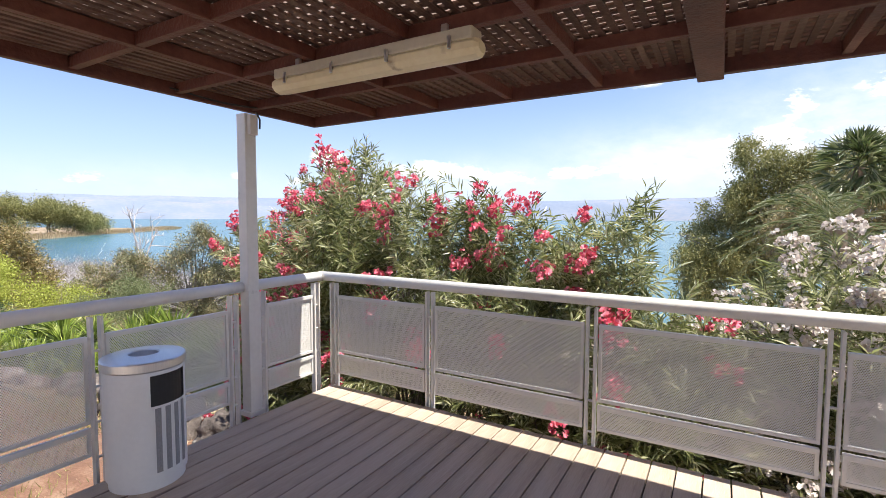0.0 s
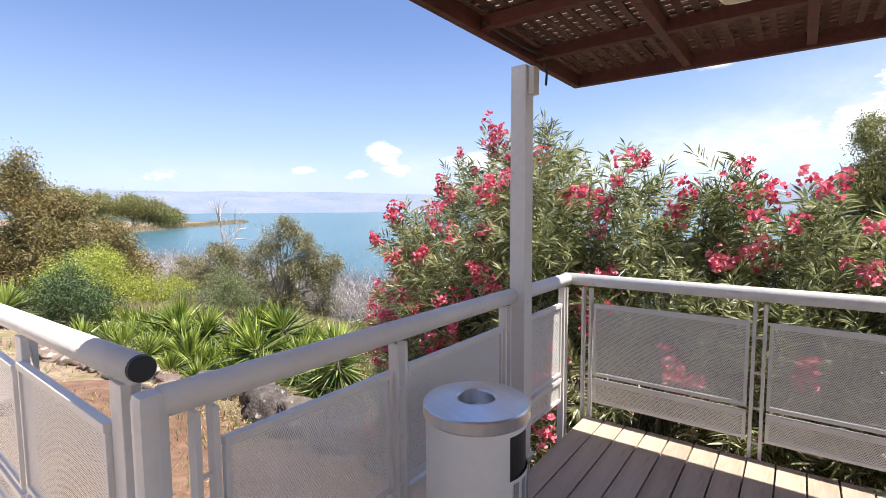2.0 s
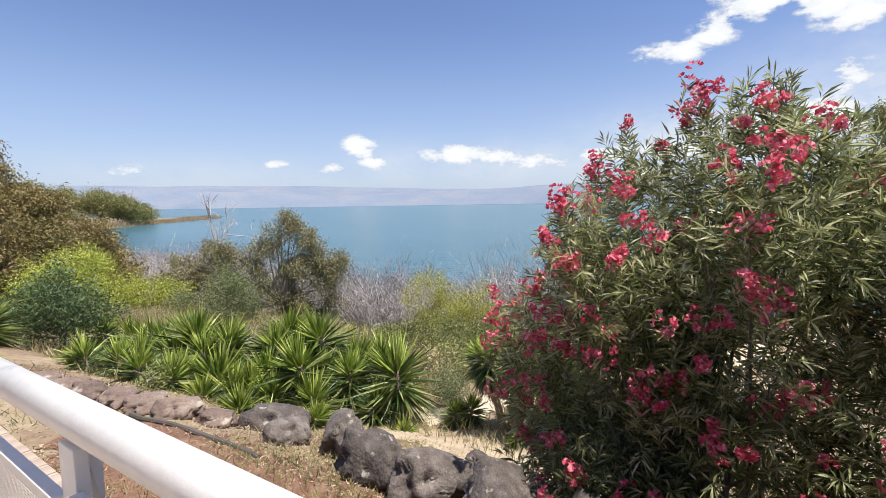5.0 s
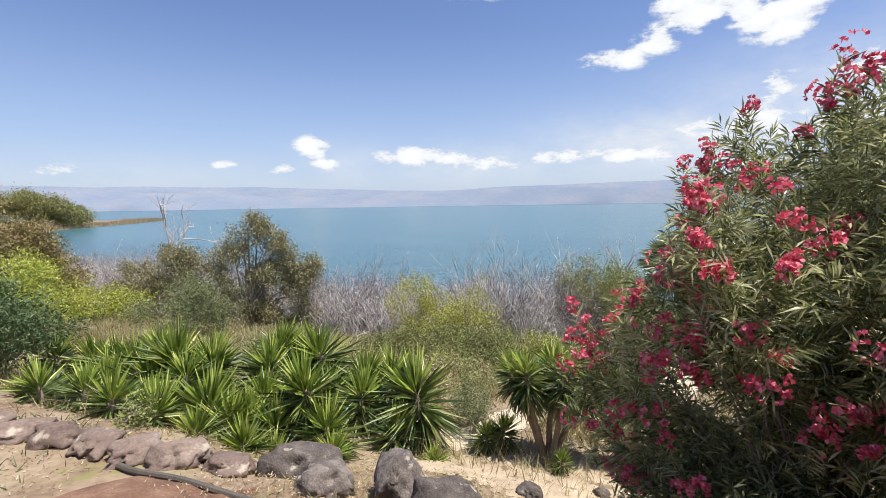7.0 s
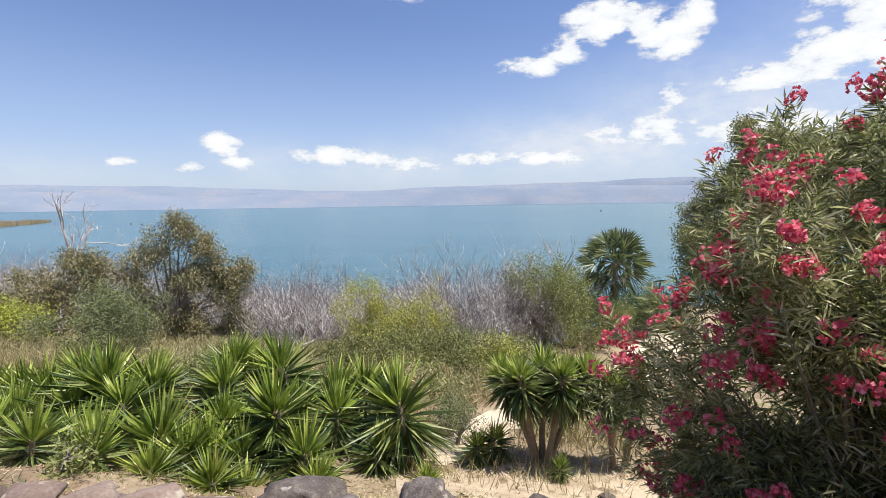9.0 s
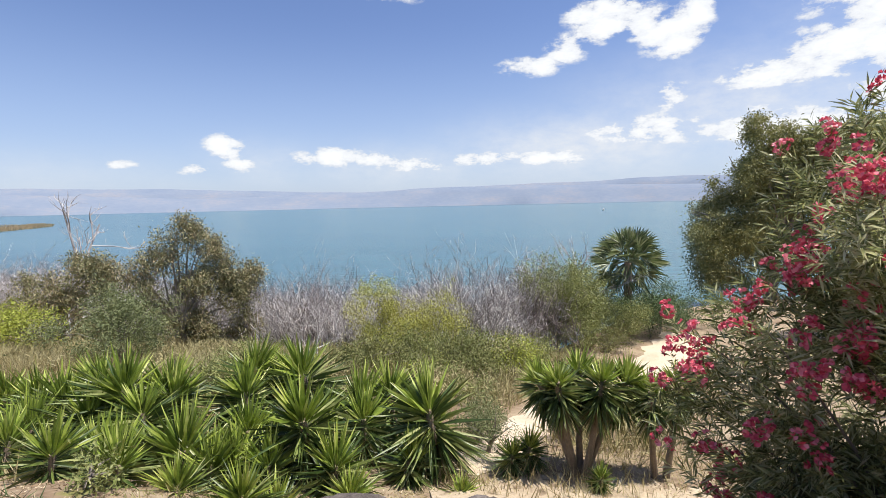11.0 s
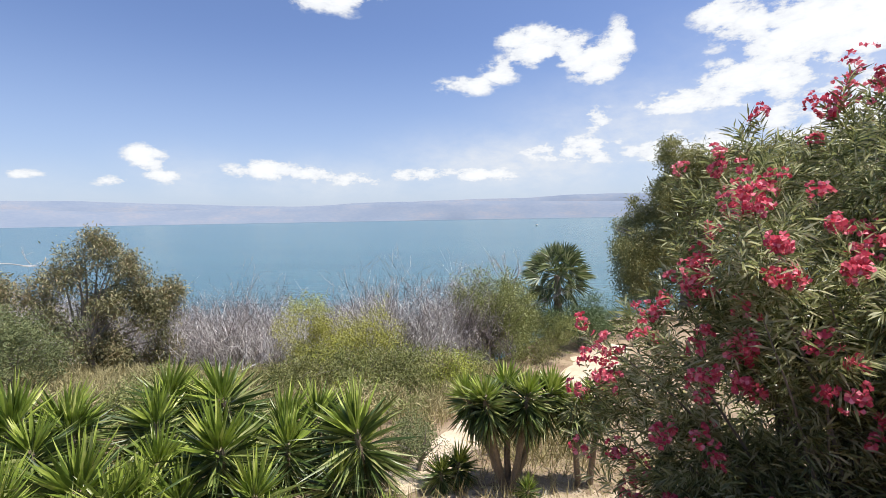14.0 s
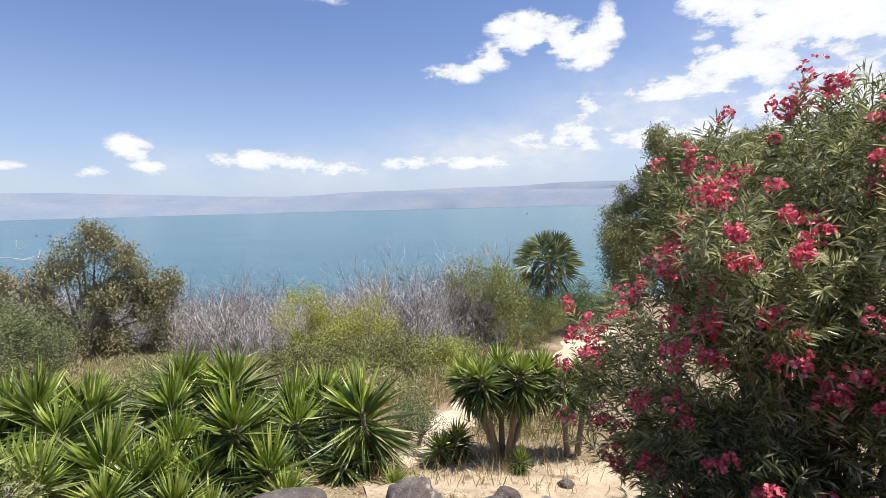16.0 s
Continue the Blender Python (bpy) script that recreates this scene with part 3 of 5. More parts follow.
def panel(parent, a, b, z0=0.10, zs=0.29, z1=0.838):
    """A framed perforated screen between two uprights, split in a tall upper and a low lower sheet."""
    a, b = Vector(a), Vector(b)
    L, turn = (b - a).length, math.degrees(math.atan2(b.y - a.y, b.x - a.x))
    for name, lo, hi in (("lower_screen", z0, zs - 0.012), ("upper_screen", zs + 0.012, z1)):
        bm = bmesh.new()
        t = 0.012
        add_box(bm, (0, -t, lo), (L, t, lo + 0.022), 0.002)
        add_box(bm, (0, -t - 0.004, hi - 0.03), (L, t + 0.004, hi), 0.003)
        add_box(bm, (0, -t, lo + 0.022), (0.02, t, hi - 0.03), 0.002)
        add_box(bm, (L - 0.02, -t, lo + 0.022), (L, t, hi - 0.03), 0.002)
        f = part(name, bm, M_WHITE, parent)
        f.matrix_basis = pose(a.x, a.y, 0, 0, 0, turn)
        s = part("perforated_sheet", box((0.018, -0.002, lo + 0.02), (L - 0.018, 0.002, hi - 0.02)), M_PERF, f, "perforated white sheet metal")


def build_railings():
    RX, RY = -3.26, 3.28
    left = thing("railing", "white painted metal railing with perforated sheet panels along the deck side", "railing", group="deck railings")
    rail_bar("top_rail", (RX, 0.42), (RX, RY - 0.03), left)
    part("end_post", box((RX - 0.040, 0.352, -0.3), (RX + 0.040, 0.435, 1.046), 0.034), M_WHITE, left, "flat white end post with a rusty bolt")
    bm = bmesh.new()
    add_tube(bm, [(RX + 0.038, 0.41, 0.66), (RX + 0.052, 0.41, 0.66)], [0.014, 0.012], 10)
    part("bolt", bm, M_RUST, left, "rusty brown bolt head")
    for y, rungs in ((0.535, True), (1.38, True), (2.32, True), (2.58, True), (3.19, True)):
        upright(left, RX, y, "y", rungs=rungs)
    for a, b in ((0.59, 1.33), (1.43, 2.27), (2.63, 3.14)):
        panel(left, (RX, a), (RX, b))
    front = thing("railing", "white painted metal railing with perforated sheet panels before the oleanders", "railing", group="deck railings")
    rail_bar("top_rail", (RX - 0.03, RY), (4.0, RY), front)
    xs = [-3.11, -2.05, -0.745, 0.56, 1.86, 3.16]
    for x in xs:
        upright(front, x, RY, "x")
    for a, b in zip(xs, xs[1:]):
        panel(front, (a + 0.05, RY), (b - 0.05, RY))
    ramp = thing("railing", "white painted handrail with perforated panels beside the walkway", "railing", group="deck railings")
    y = 0.415

    def rise(x):
        return 0.03 * (x + 7.02)

    rail_bar("top_rail", (-7.02, y), (-3.36, y), ramp, (-0.032, -0.04 + rise(-3.36)))
    bm = bmesh.new()
    add_tube(bm, [(-3.362, y, 1.080), (-3.348, y, 1.080)], [0.040, 0.038], 20)
    part("end_cap", bm, M_BLACK, ramp, "round black plastic end cap")
    xs = [-6.95, -5.75, -4.55, -3.46]
    for x in xs:
        part("post", box((x - 0.045, y - 0.035, -0.3), (x + 0.045, y - 0.005, 0.92 + rise(x)), 0.004), M_WHITE, ramp)
        bm = bmesh.new()
        q = [bm.verts.new(p) for p in ((x - 0.05, y - 0.004, 0.91 + rise(x)), (x - 0.05, y + 0.03, 0.91 + rise(x)), (x - 0.05, y + 0.03, 0.725 + rise(x)), (x + 0.012, y - 0.004, 0.91 + rise(x)), (x + 0.012, y + 0.03, 0.91 + rise(x)), (x + 0.012, y + 0.03, 0.725 + rise(x)))]
        for f in ((0, 1, 2), (3, 5, 4), (0, 3, 4, 1), (1, 4, 5, 2), (0, 2, 5, 3)):
            bm.faces.new([q[i] for i in f])
        part("bracket", bm, M_WHITE, ramp)
    for a, b in zip(xs, xs[1:]):
        panel(ramp, (a + 0.046, y - 0.04), (b - 0.046, y - 0.04), 0.05 + rise(a), 0.245 + rise(a), 0.805 + rise((a + b) / 2))


build_railings()


def build_post():
    p = thing("pergola_post", "white painted square steel post carrying the pergola corner", "post", (-3.225, 2.45, 0))
    part("shaft", box((-0.05, -0.05, 0.0), (0.05, 0.05, 2.355), 0.006), M_WHITE, p)
    part("base_plate", box((-0.066, -0.066, -0.03), (0.066, 0.066, 0.008), 0.003), M_WHITE, p)
    part("junction_box", box((0.052, -0.03, 2.19), (0.09, 0.04, 2.345), 0.006), M_WHITE, p, "small grey cable box")
    for x, y in ((-3.10, -0.84), (3.9, -0.84), (3.9, 3.03)):
        back = thing("pergola_post", "white painted square steel post at the back of the pergola", "post", (x, y, 0))
        part("shaft", box((-0.05, -0.05, 0.0), (0.05, 0.05, 2.355), 0.006), M_WHITE, back)


build_post()


# ---- pergola ----
def build_pergola():
    roof = thing("pergola", "dark brown stained wooden pergola roof with lattice", "pergola", kind="structure")
    # the unseen back edge y0 stops short so sun reaches the rear deck
    x0, x1, y0, y1, z0, z1 = -3.17, 4.0, -0.9, 3.12, 2.355, 2.50
    part("edge_beam", box((x0, y0, z0), (x0 + 0.045, y1, z1), 0.004), M_BROWN, roof)
    part("edge_beam", box((x0 + 0.047, y1 - 0.045, z0), (x1, y1, z1), 0.004), M_BROWN, roof)
    part("edge_beam", box((x1 - 0.045, y0, z0), (x1, y1 - 0.047, z1), 0.004), M_BROWN, roof)
    part("edge_beam", box((x0 + 0.047, y0, z0), (x1 - 0.047, y0 + 0.045, z1), 0.004), M_BROWN, roof)
    for x in (-0.085, 2.3):
        part("main_beam", box((x - 0.065, y0 + 0.05, 2.317), (x + 0.065, y1 - 0.047, z1), 0.008), M_BROWN, roof)
    xs = [-2.46, -1.875, -1.29, -0.69, 0.50, 1.09, 1.69, 2.88, 3.4]
    ys = [-0.5, 0.10, 0.69, 1.27, 1.86, 2.43]
    for x in xs:
        part("rafter", box((x - 0.022, y0 + 0.047, 2.367), (x + 0.022, y1 - 0.047, 2.432), 0.003), M_BROWN, roof)
    for y in ys:
        part("batten", box((x0 + 0.047, y - 0.022, 2.369), (x1 - 0.047, y + 0.022, 2.430), 0.003), M_BROWN, roof)
    # two crossing layers of thin slats above the rafters
    step, w = 0.068, 0.016
    long_slat = bpy.data.meshes.new("slat")
    cross_slat = bpy.data.meshes.new("slat")
    for me, bm in ((long_slat, box((-w, y0 + 0.02, 0), (w, y1 - 0.05, 0.012))), (cross_slat, box((x0 + 0.05, -w, 0), (x1 - 0.05, w, 0.012)))):
        bm.to_mesh(me)
        bm.free()
        me.materials.append(M_LATTICE)
    for i in range(int((x1 - x0) / step)):
        ob = new("slat", long_slat)
        ob.parent, ob.location = roof, (x0 + 0.05 + i * step, 0, 2.435)
    for i in range(int((y1 - y0) / step)):
        ob = new("slat", cross_slat)
        ob.parent, ob.location = roof, (0, y0 + 0.05 + i * step, 2.448)
    bm = bmesh.new()
    n = 140
    for i in range(n):
        xa, xb = x0 - 0.02 + (x1 - x0 + 0.04) * i / n, x0 - 0.02 + (x1 - x0 + 0.04) * (i + 1) / n
        za, zb = 2.56 + 0.018 * math.sin(i * 1.3), 2.56 + 0.018 * math.sin((i + 1) * 1.3)
        add = [bm.verts.new(p) for p in ((xa, y0, za), (xb, y0, zb), (xb, y1 - 0.01, zb), (xa, y1 - 0.01, za), (xa, y0, za + 0.008), (xb, y0, zb + 0.008), (xb, y1 - 0.01, zb + 0.008), (xa, y1 - 0.01, za + 0.008))]
        for f in ((0, 1, 2, 3), (7, 6, 5, 4), (3, 2, 6, 7), (1, 0, 4, 5)):
            bm.faces.new([add[k] for k in f])
    part("roof_sheet", bm, M_ROOFSHEET, roof, "corrugated grey-brown roof sheet over the lattice")


build_pergola()


def build_lamp():
    lamp = thing("ceiling_light", "yellowed weatherproof fluorescent batten light under the pergola", "lamp", (-1.52, 1.84, 2.235))
    def bar(r, zc, squash, L, sides):
        bm = bmesh.new()
        rings = []
        for x, f in ((-L, 0.55), (-L + 0.015, 0.9), (-L + 0.04, 1), (L - 0.04, 1), (L - 0.015, 0.9), (L, 0.55)):
            rings.append([bm.verts.new((x, f * r * math.cos(q), zc + f * squash * r * math.sin(q))) for q in [2 * math.pi * k / sides + math.pi / sides for k in range(sides)]])
        for p, q in zip(rings, rings[1:]):
            for k in range(sides):
                bm.faces.new((p[k], p[(k + 1) % sides], q[(k + 1) % sides], q[k]))
        bm.faces.new(rings[0][::-1])
        bm.faces.new(rings[-1])
        return bm
    part("diffuser", bar(0.062, 0.035, 0.72, 0.625, 10), M_LAMP, lamp, "yellowed plastic diffuser")
    part("housing", box((-0.60, -0.05, 0.065), (0.60, 0.05, 0.118), 0.01), M_LAMPBODY, lamp)
    for x in (-0.5, -0.17, 0.17, 0.5):
        part("clip", box((x - 0.008, -0.068, 0.03), (x + 0.008, -0.060, 0.085), 0.002), M_STEEL, lamp, "small steel clip")
    for x in (-0.45, 0.45):
        part("bracket", box((x - 0.015, -0.02, 0.11), (x + 0.015, 0.02, 0.158)), M_STEEL, lamp)


build_lamp()


def build_cables():
    c = thing("cable", "black cables looped under the pergola corner", "cable", (-3.02, 2.33, 2.35))
    for k, (dy, sag) in enumerate(((0.0, 0.03), (0.05, 0.05))):
        bm = bmesh.new()
        pts = [(-0.06 + 0.05 * u * k, -0.55 + dy + 0.65 * u, 0.012 - sag * math.sin(math.pi * u) * 0.5 + 0.02) for u in np.linspace(0, 1, 12)]
        add_tube(bm, pts, [0.006] * 12, 6)
        part("strand", bm, M_BLACK, c)
    bm = bmesh.new()
    add_tube(bm, [(-0.06, 0.10, 0.0), (-0.055, 0.13, -0.05), (-0.06, 0.13, -0.12)], [0.007] * 3, 6)
    part("strand", bm, M_BLACK, c)


build_cables()


# ---- litter bin ----
def build_bin():
    b = thing("litter_bin", "pale grey round metal litter bin with steel ashtray lid", "bin", (-2.92, 1.48, 0), turn=-20)
    b.scale = (1.0, 1.0, 1.03)
    R = 0.21
    bm = bmesh.new()
    sides, zs = 64, [0.05, 0.06, 0.12, 0.475, 0.49, 0.63, 0.645, 0.675]
    rings = [[bm.verts.new((R * math.cos(2 * math.pi * k / sides), R * math.sin(2 * math.pi * k / sides), z)) for k in range(sides)] for z in zs]
    for i, (p, q) in enumerate(zip(rings, rings[1:])):
        for k in range(sides):
            if 3 <= i <= 5 and 0 <= k < 11:
                continue
            bm.faces.new((p[k], p[(k + 1) % sides], q[(k + 1) % sides], q[k]))
    body = part("body", bm, M_BIN, b, "", True)
    bm = bmesh.new()
    add_lathe(bm, [(R - 0.008, 0.06), (R - 0.008, 0.674), (0.001, 0.674)], 48)
    part("liner", bm, M_BLACK, b, "black inner liner behind the slot")
    bm = bmesh.new()
    add_lathe(bm, [(0.001, 0.0), (R - 0.012, 0.0), (R - 0.012, 0.05), (0.001, 0.052)], 48)
    part("plinth", bm, M_BIN, b)
    bm = bmesh.new()
    add_lathe(bm, [(0.076, 0.66), (0.076, 0.728), (0.084, 0.734), (0.11, 0.732), (R + 0.004, 0.722), (R + 0.010, 0.716), (R + 0.010, 0.674), (R + 0.004, 0.666), (R - 0.02, 0.672)], 64)
    part("lid", bm, M_STEEL, b, "brushed steel lid with a raised ashtray rim")
    bm = bmesh.new()
    add_lathe(bm, [(0.001, 0.675), (0.075, 0.676)], 40)
    part("ash_tray", bm, M_STEEL, b)
    for k in range(4):
        a0 = 2 * math.pi * (0.9 + 2.6 * k) / sides
        bm = bmesh.new()
        grid = [[bm.verts.new(((R + 0.0025) * math.cos(a0 + 0.05 * j), (R + 0.0025) * math.sin(a0 + 0.05 * j), z)) for j in range(4)] for z in (0.10, 0.462)]
        for j in range(3):
            bm.faces.new((grid[0][j], grid[0][j + 1], grid[1][j + 1], grid[1][j]))
        part("perforated_stripe", bm, M_BINSTRIPE, b, "grey perforated stripe below the slot")
    return b


build_bin()


# ---- plants ----
def gz(x, y):
    return float(ground_z(x, y))


def oleander(label, base, lobes, twigs, clusters, petal, seed, group="oleanders", reach=0.34):
    """A tall shrub: arching stems, lance leaves in whorls along the twigs, flower heads at some tips."""
    rng = np.random.default_rng(seed)
    ob = thing("oleander_bush", label, "shrub", (*base, gz(*base)), group)
    inv = np.array([base[0], base[1], gz(*base)])
    tips, out = in_lobes(rng, lobes, twigs, 0.45)
    keep = (tips[:, 2] > ground_z(tips[:, 0], tips[:, 1]) + 0.05) & ~((tips[:, 1] < 3.5) & (tips[:, 0] > -3.7))
    tips, out = tips[keep], out[keep]
    n = len(tips)
    depth = np.min([np.linalg.norm((tips - np.array(l[:3])) / np.array(l[3:6]), axis=1) for l in lobes], axis=0)
    way = unit(out * 0.8 + np.array([0, 0, 0.6]) + rng.normal(size=(n, 3)) * 0.4)
    # some shoots reach out beyond the rest
    far = (rng.random(n) < 0.13) & (depth > 0.75)
    tips = tips + way * (far * rng.uniform(0.06, 0.24, n))[:, None]
    bm = bmesh.new()
    for i in rng.choice(n, min(90, n), replace=False):
        top = tips[i] - inv
        foot = np.array([rng.normal() * 0.25, rng.normal() * 0.2, -0.05])
        mid = foot * 0.5 + top * 0.5 + np.array([0, 0, 0.25])
        add_tube(bm, [foot, (foot + mid) / 2 + rng.normal(size=3) * 0.03, mid, (mid + top) / 2 + rng.normal(size=3) * 0.04, top], [0.022, 0.018, 0.014, 0.009, 0.004], 5)
    part("stem", bm, M_STEM, ob)
    per = 21
    u = np.tile(np.linspace(0.0, 1.0, per), n)
    idx = np.repeat(np.arange(n), per)
    size = (rng.uniform(0.8, 1.3, n) * np.where(far, 1.25, 1.0))[idx]
    p = tips[idx] - way[idx] * ((1 - u) * reach * size)[:, None] - inv
    p[:, 2] -= (u ** 2) * 0.05
    radial = unit(np.cross(way[idx], rng.normal(size=(n * per, 3))))
    d = unit(way[idx] * (0.55 + 0.6 * u)[:, None] + radial * 0.8 - np.array([0, 0, 0.15]))
    blades("foliage", p, d, rng.uniform(0.11, 0.20, n * per), rng.uniform(0.013, 0.022, n * per), M_OLEAF, ob, 0.2, 0.45, 0.14)
    if clusters:
        # flower heads on outer tips
        score = rng.random(n) * 1.9 - out[:, 1] * 0.35 - out[:, 0] * 0.2 - 0.05 * (tips[:, 0] - base[0]) + 0.2 * out[:, 2] + 0.5 * depth
        order, seeds = np.argsort(-score), []
        for c in order:
            if depth[c] > 0.72 and all(np.linalg.norm(tips[c] - tips[q]) > 0.24 for q in seeds):
                seeds.append(c)
            if len(seeds) >= clusters:
                break
        pick = []
        for c in seeds:
            gap = np.linalg.norm(tips - tips[c], axis=1) + 0.2 * (depth < 0.7)
            pick += [int(q) for q in np.argsort(gap)[:rng.integers(1, 5)]]
        pick = np.unique(pick)
        heads = tips[pick] + way[pick] * 0.05 - inv
        k = 10
        hi = np.repeat(np.arange(len(pick)), k)
        fl = heads[hi] + np.clip(rng.normal(size=(len(hi), 3)), -1.4, 1.4) * np.repeat(rng.uniform(0.03, 0.07, len(pick)), k)[:, None]
        face = unit(fl - heads[hi] + way[pick][hi] * 0.06 + rng.normal(size=(len(hi), 3)) * 0.02)
        a = unit(np.cross(face, rng.normal(size=face.shape)))
        b = np.cross(face, a)
        fp, fd = [], []
        for j in range(5):
            q = 2 * math.pi * j / 5
            fp.append(fl)
            fd.append(unit(a * math.cos(q) + b * math.sin(q) + face * 0.35))
        fp, fd = np.concatenate(fp), np.concatenate(fd)
        blades("bloom", fp, fd, rng.uniform(0.034, 0.046, len(fp)), 0.042, petal, ob, 0.1, 0.62)["label"] = "clustered five-petalled flowers"
    return ob


OLE_LEFT = [(-5.95, 5.3, -0.35, 1.35, 1.0, 1.3), (-5.6, 5.6, 1.15, 0.85, 0.75, 1.1), (-4.6, 5.4, 1.75, 0.85, 0.7, 0.95), (-6.0, 4.6, 1.15, 0.42, 0.4, 0.5), (-4.6, 4.7, 0.4, 1.1, 0.9, 1.3), (-4.15, 4.5, 1.3, 0.7, 0.65, 0.85), (-4.9, 4.6, -0.9, 1.4, 0.9, 1.0), (-5.4, 4.8, 0.5, 0.9, 0.8, 0.9), (-5.9, 5.2, -1.2, 0.9, 0.8, 0.9), (-5.7, 4.75, -1.2, 1.0, 0.8, 0.75)]
oleander("tall pink-flowering oleander with dense dark green foliage", (-4.9, 4.9), OLE_LEFT, 3000, 72, M_PINK, 11)
oleander("pink-flowering oleander behind the deck corner", (-2.9, 4.7), [(-2.9, 4.8, 0.6, 1.0, 0.8, 1.0), (-3.3, 4.9, 1.35, 0.6, 0.6, 0.8), (-2.3, 4.9, 1.2, 0.45, 0.5, 0.8), (-3.4, 4.6, -0.3, 1.0, 0.9, 1.0), (-2.2, 4.6, 0.2, 0.9, 0.8, 0.9), (-2.55, 4.8, 1.35, 0.3, 0.35, 0.6)], 1300, 17, M_PINK, 12)
oleander("pink-flowering oleander behind the deck railing", (-1.3, 4.6), [(-1.3, 4.7, 0.2, 1.0, 0.8, 0.95), (-0.85, 4.7, 1.15, 0.42, 0.42, 0.72), (-0.5, 4.5, -0.1, 0.85, 0.75, 0.95), (-1.75, 4.8, 0.95, 0.4, 0.4, 0.85), (-1.2, 4.5, -0.8, 1.3, 0.8, 0.7), (-1.3, 4.7, 1.1, 0.35, 0.4, 0.55), (-0.1, 4.6, 0.35, 0.5, 0.5, 0.6)], 1300, 21, M_PINK, 13)
oleander("white-flowering oleander beside the deck", (1.0, 5.0), [(0.15, 5.2, -0.1, 0.7, 0.7, 0.75), (0.95, 5.1, 0.45, 0.9, 0.85, 0.95), (1.9, 5.0, 0.65, 1.0, 0.9, 1.0), (3.0, 5.0, 0.5, 1.1, 1.0, 1.0), (0.8, 4.8, -0.9, 1.3, 0.9, 0.7)], 2200, 175, M_WHITEPETAL, 14)


def rosette(rng, n, lo, hi, foot, top, long, wide, name, mat, ob, bend, power=1.0):
    """Sword leaves round a stem: elevations from lo (lowest) to hi (topmost), rising with the place on the stem."""
    q = rng.random(n) ** power
    el = lo + (hi - lo) * q + rng.normal(size=n) * 0.10
    az = rng.uniform(0, 2 * math.pi, n)
    d = np.stack([np.cos(el) * np.cos(az), np.cos(el) * np.sin(az), np.sin(el)], 1)
    p = np.stack([0.03 * np.cos(az), 0.03 * np.sin(az), foot + (top - foot) * q], 1)
    return blades(name, p, d, rng.uniform(*long, n), rng.uniform(*wide, n), mat, ob, 0.24, 0.36, bend)


def yucca_mesh(seed, h=0.80, long=0.70, skirt=0.5, label="spiky green yucca with sword-shaped leaves"):
    """One yucca: a stem, an upright fan of young leaves, spreading and drooping older ones in a green darkened as if
    shaded, dry ones below. Built at the origin.
    """
    rng = np.random.default_rng(seed)
    ob = thing("yucca", label, "yucca", group="yucca hedge")
    bm = bmesh.new()
    add_tube(bm, [(0, 0, -0.3), (0.02, 0.01, h * 0.3), (0.0, 0.02, h * 0.7), (0.0, 0.0, h)], [0.06, 0.045, 0.042, 0.04], 9)
    part("trunk", bm, M_YTRUNK, ob)
    rosette(rng, 75, 0.55, 1.45, h - 0.06, h + 0.05, (0.55 * long, 0.95 * long), (0.036, 0.054), "leaves", M_YUCCA, ob, 0.03)
    # spreading and lower leaves get the green that has shade mixed in
    rosette(rng, 100, -0.35, 0.65, h - 0.28, h - 0.05, (0.75 * long, 1.1 * long), (0.034, 0.050), "spreading_leaves", M_YUCCASHADE, ob, 0.10)
    rosette(rng, 130, -1.2, -0.25, h - skirt, h - 0.18, (0.6 * long, 1.0 * long), (0.030, 0.046), "lower_leaves", M_YUCCASHADE, ob, 0.12)
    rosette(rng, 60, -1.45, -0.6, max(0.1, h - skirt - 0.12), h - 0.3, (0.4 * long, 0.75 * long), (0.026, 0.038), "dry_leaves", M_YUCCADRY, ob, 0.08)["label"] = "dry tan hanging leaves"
    return ob


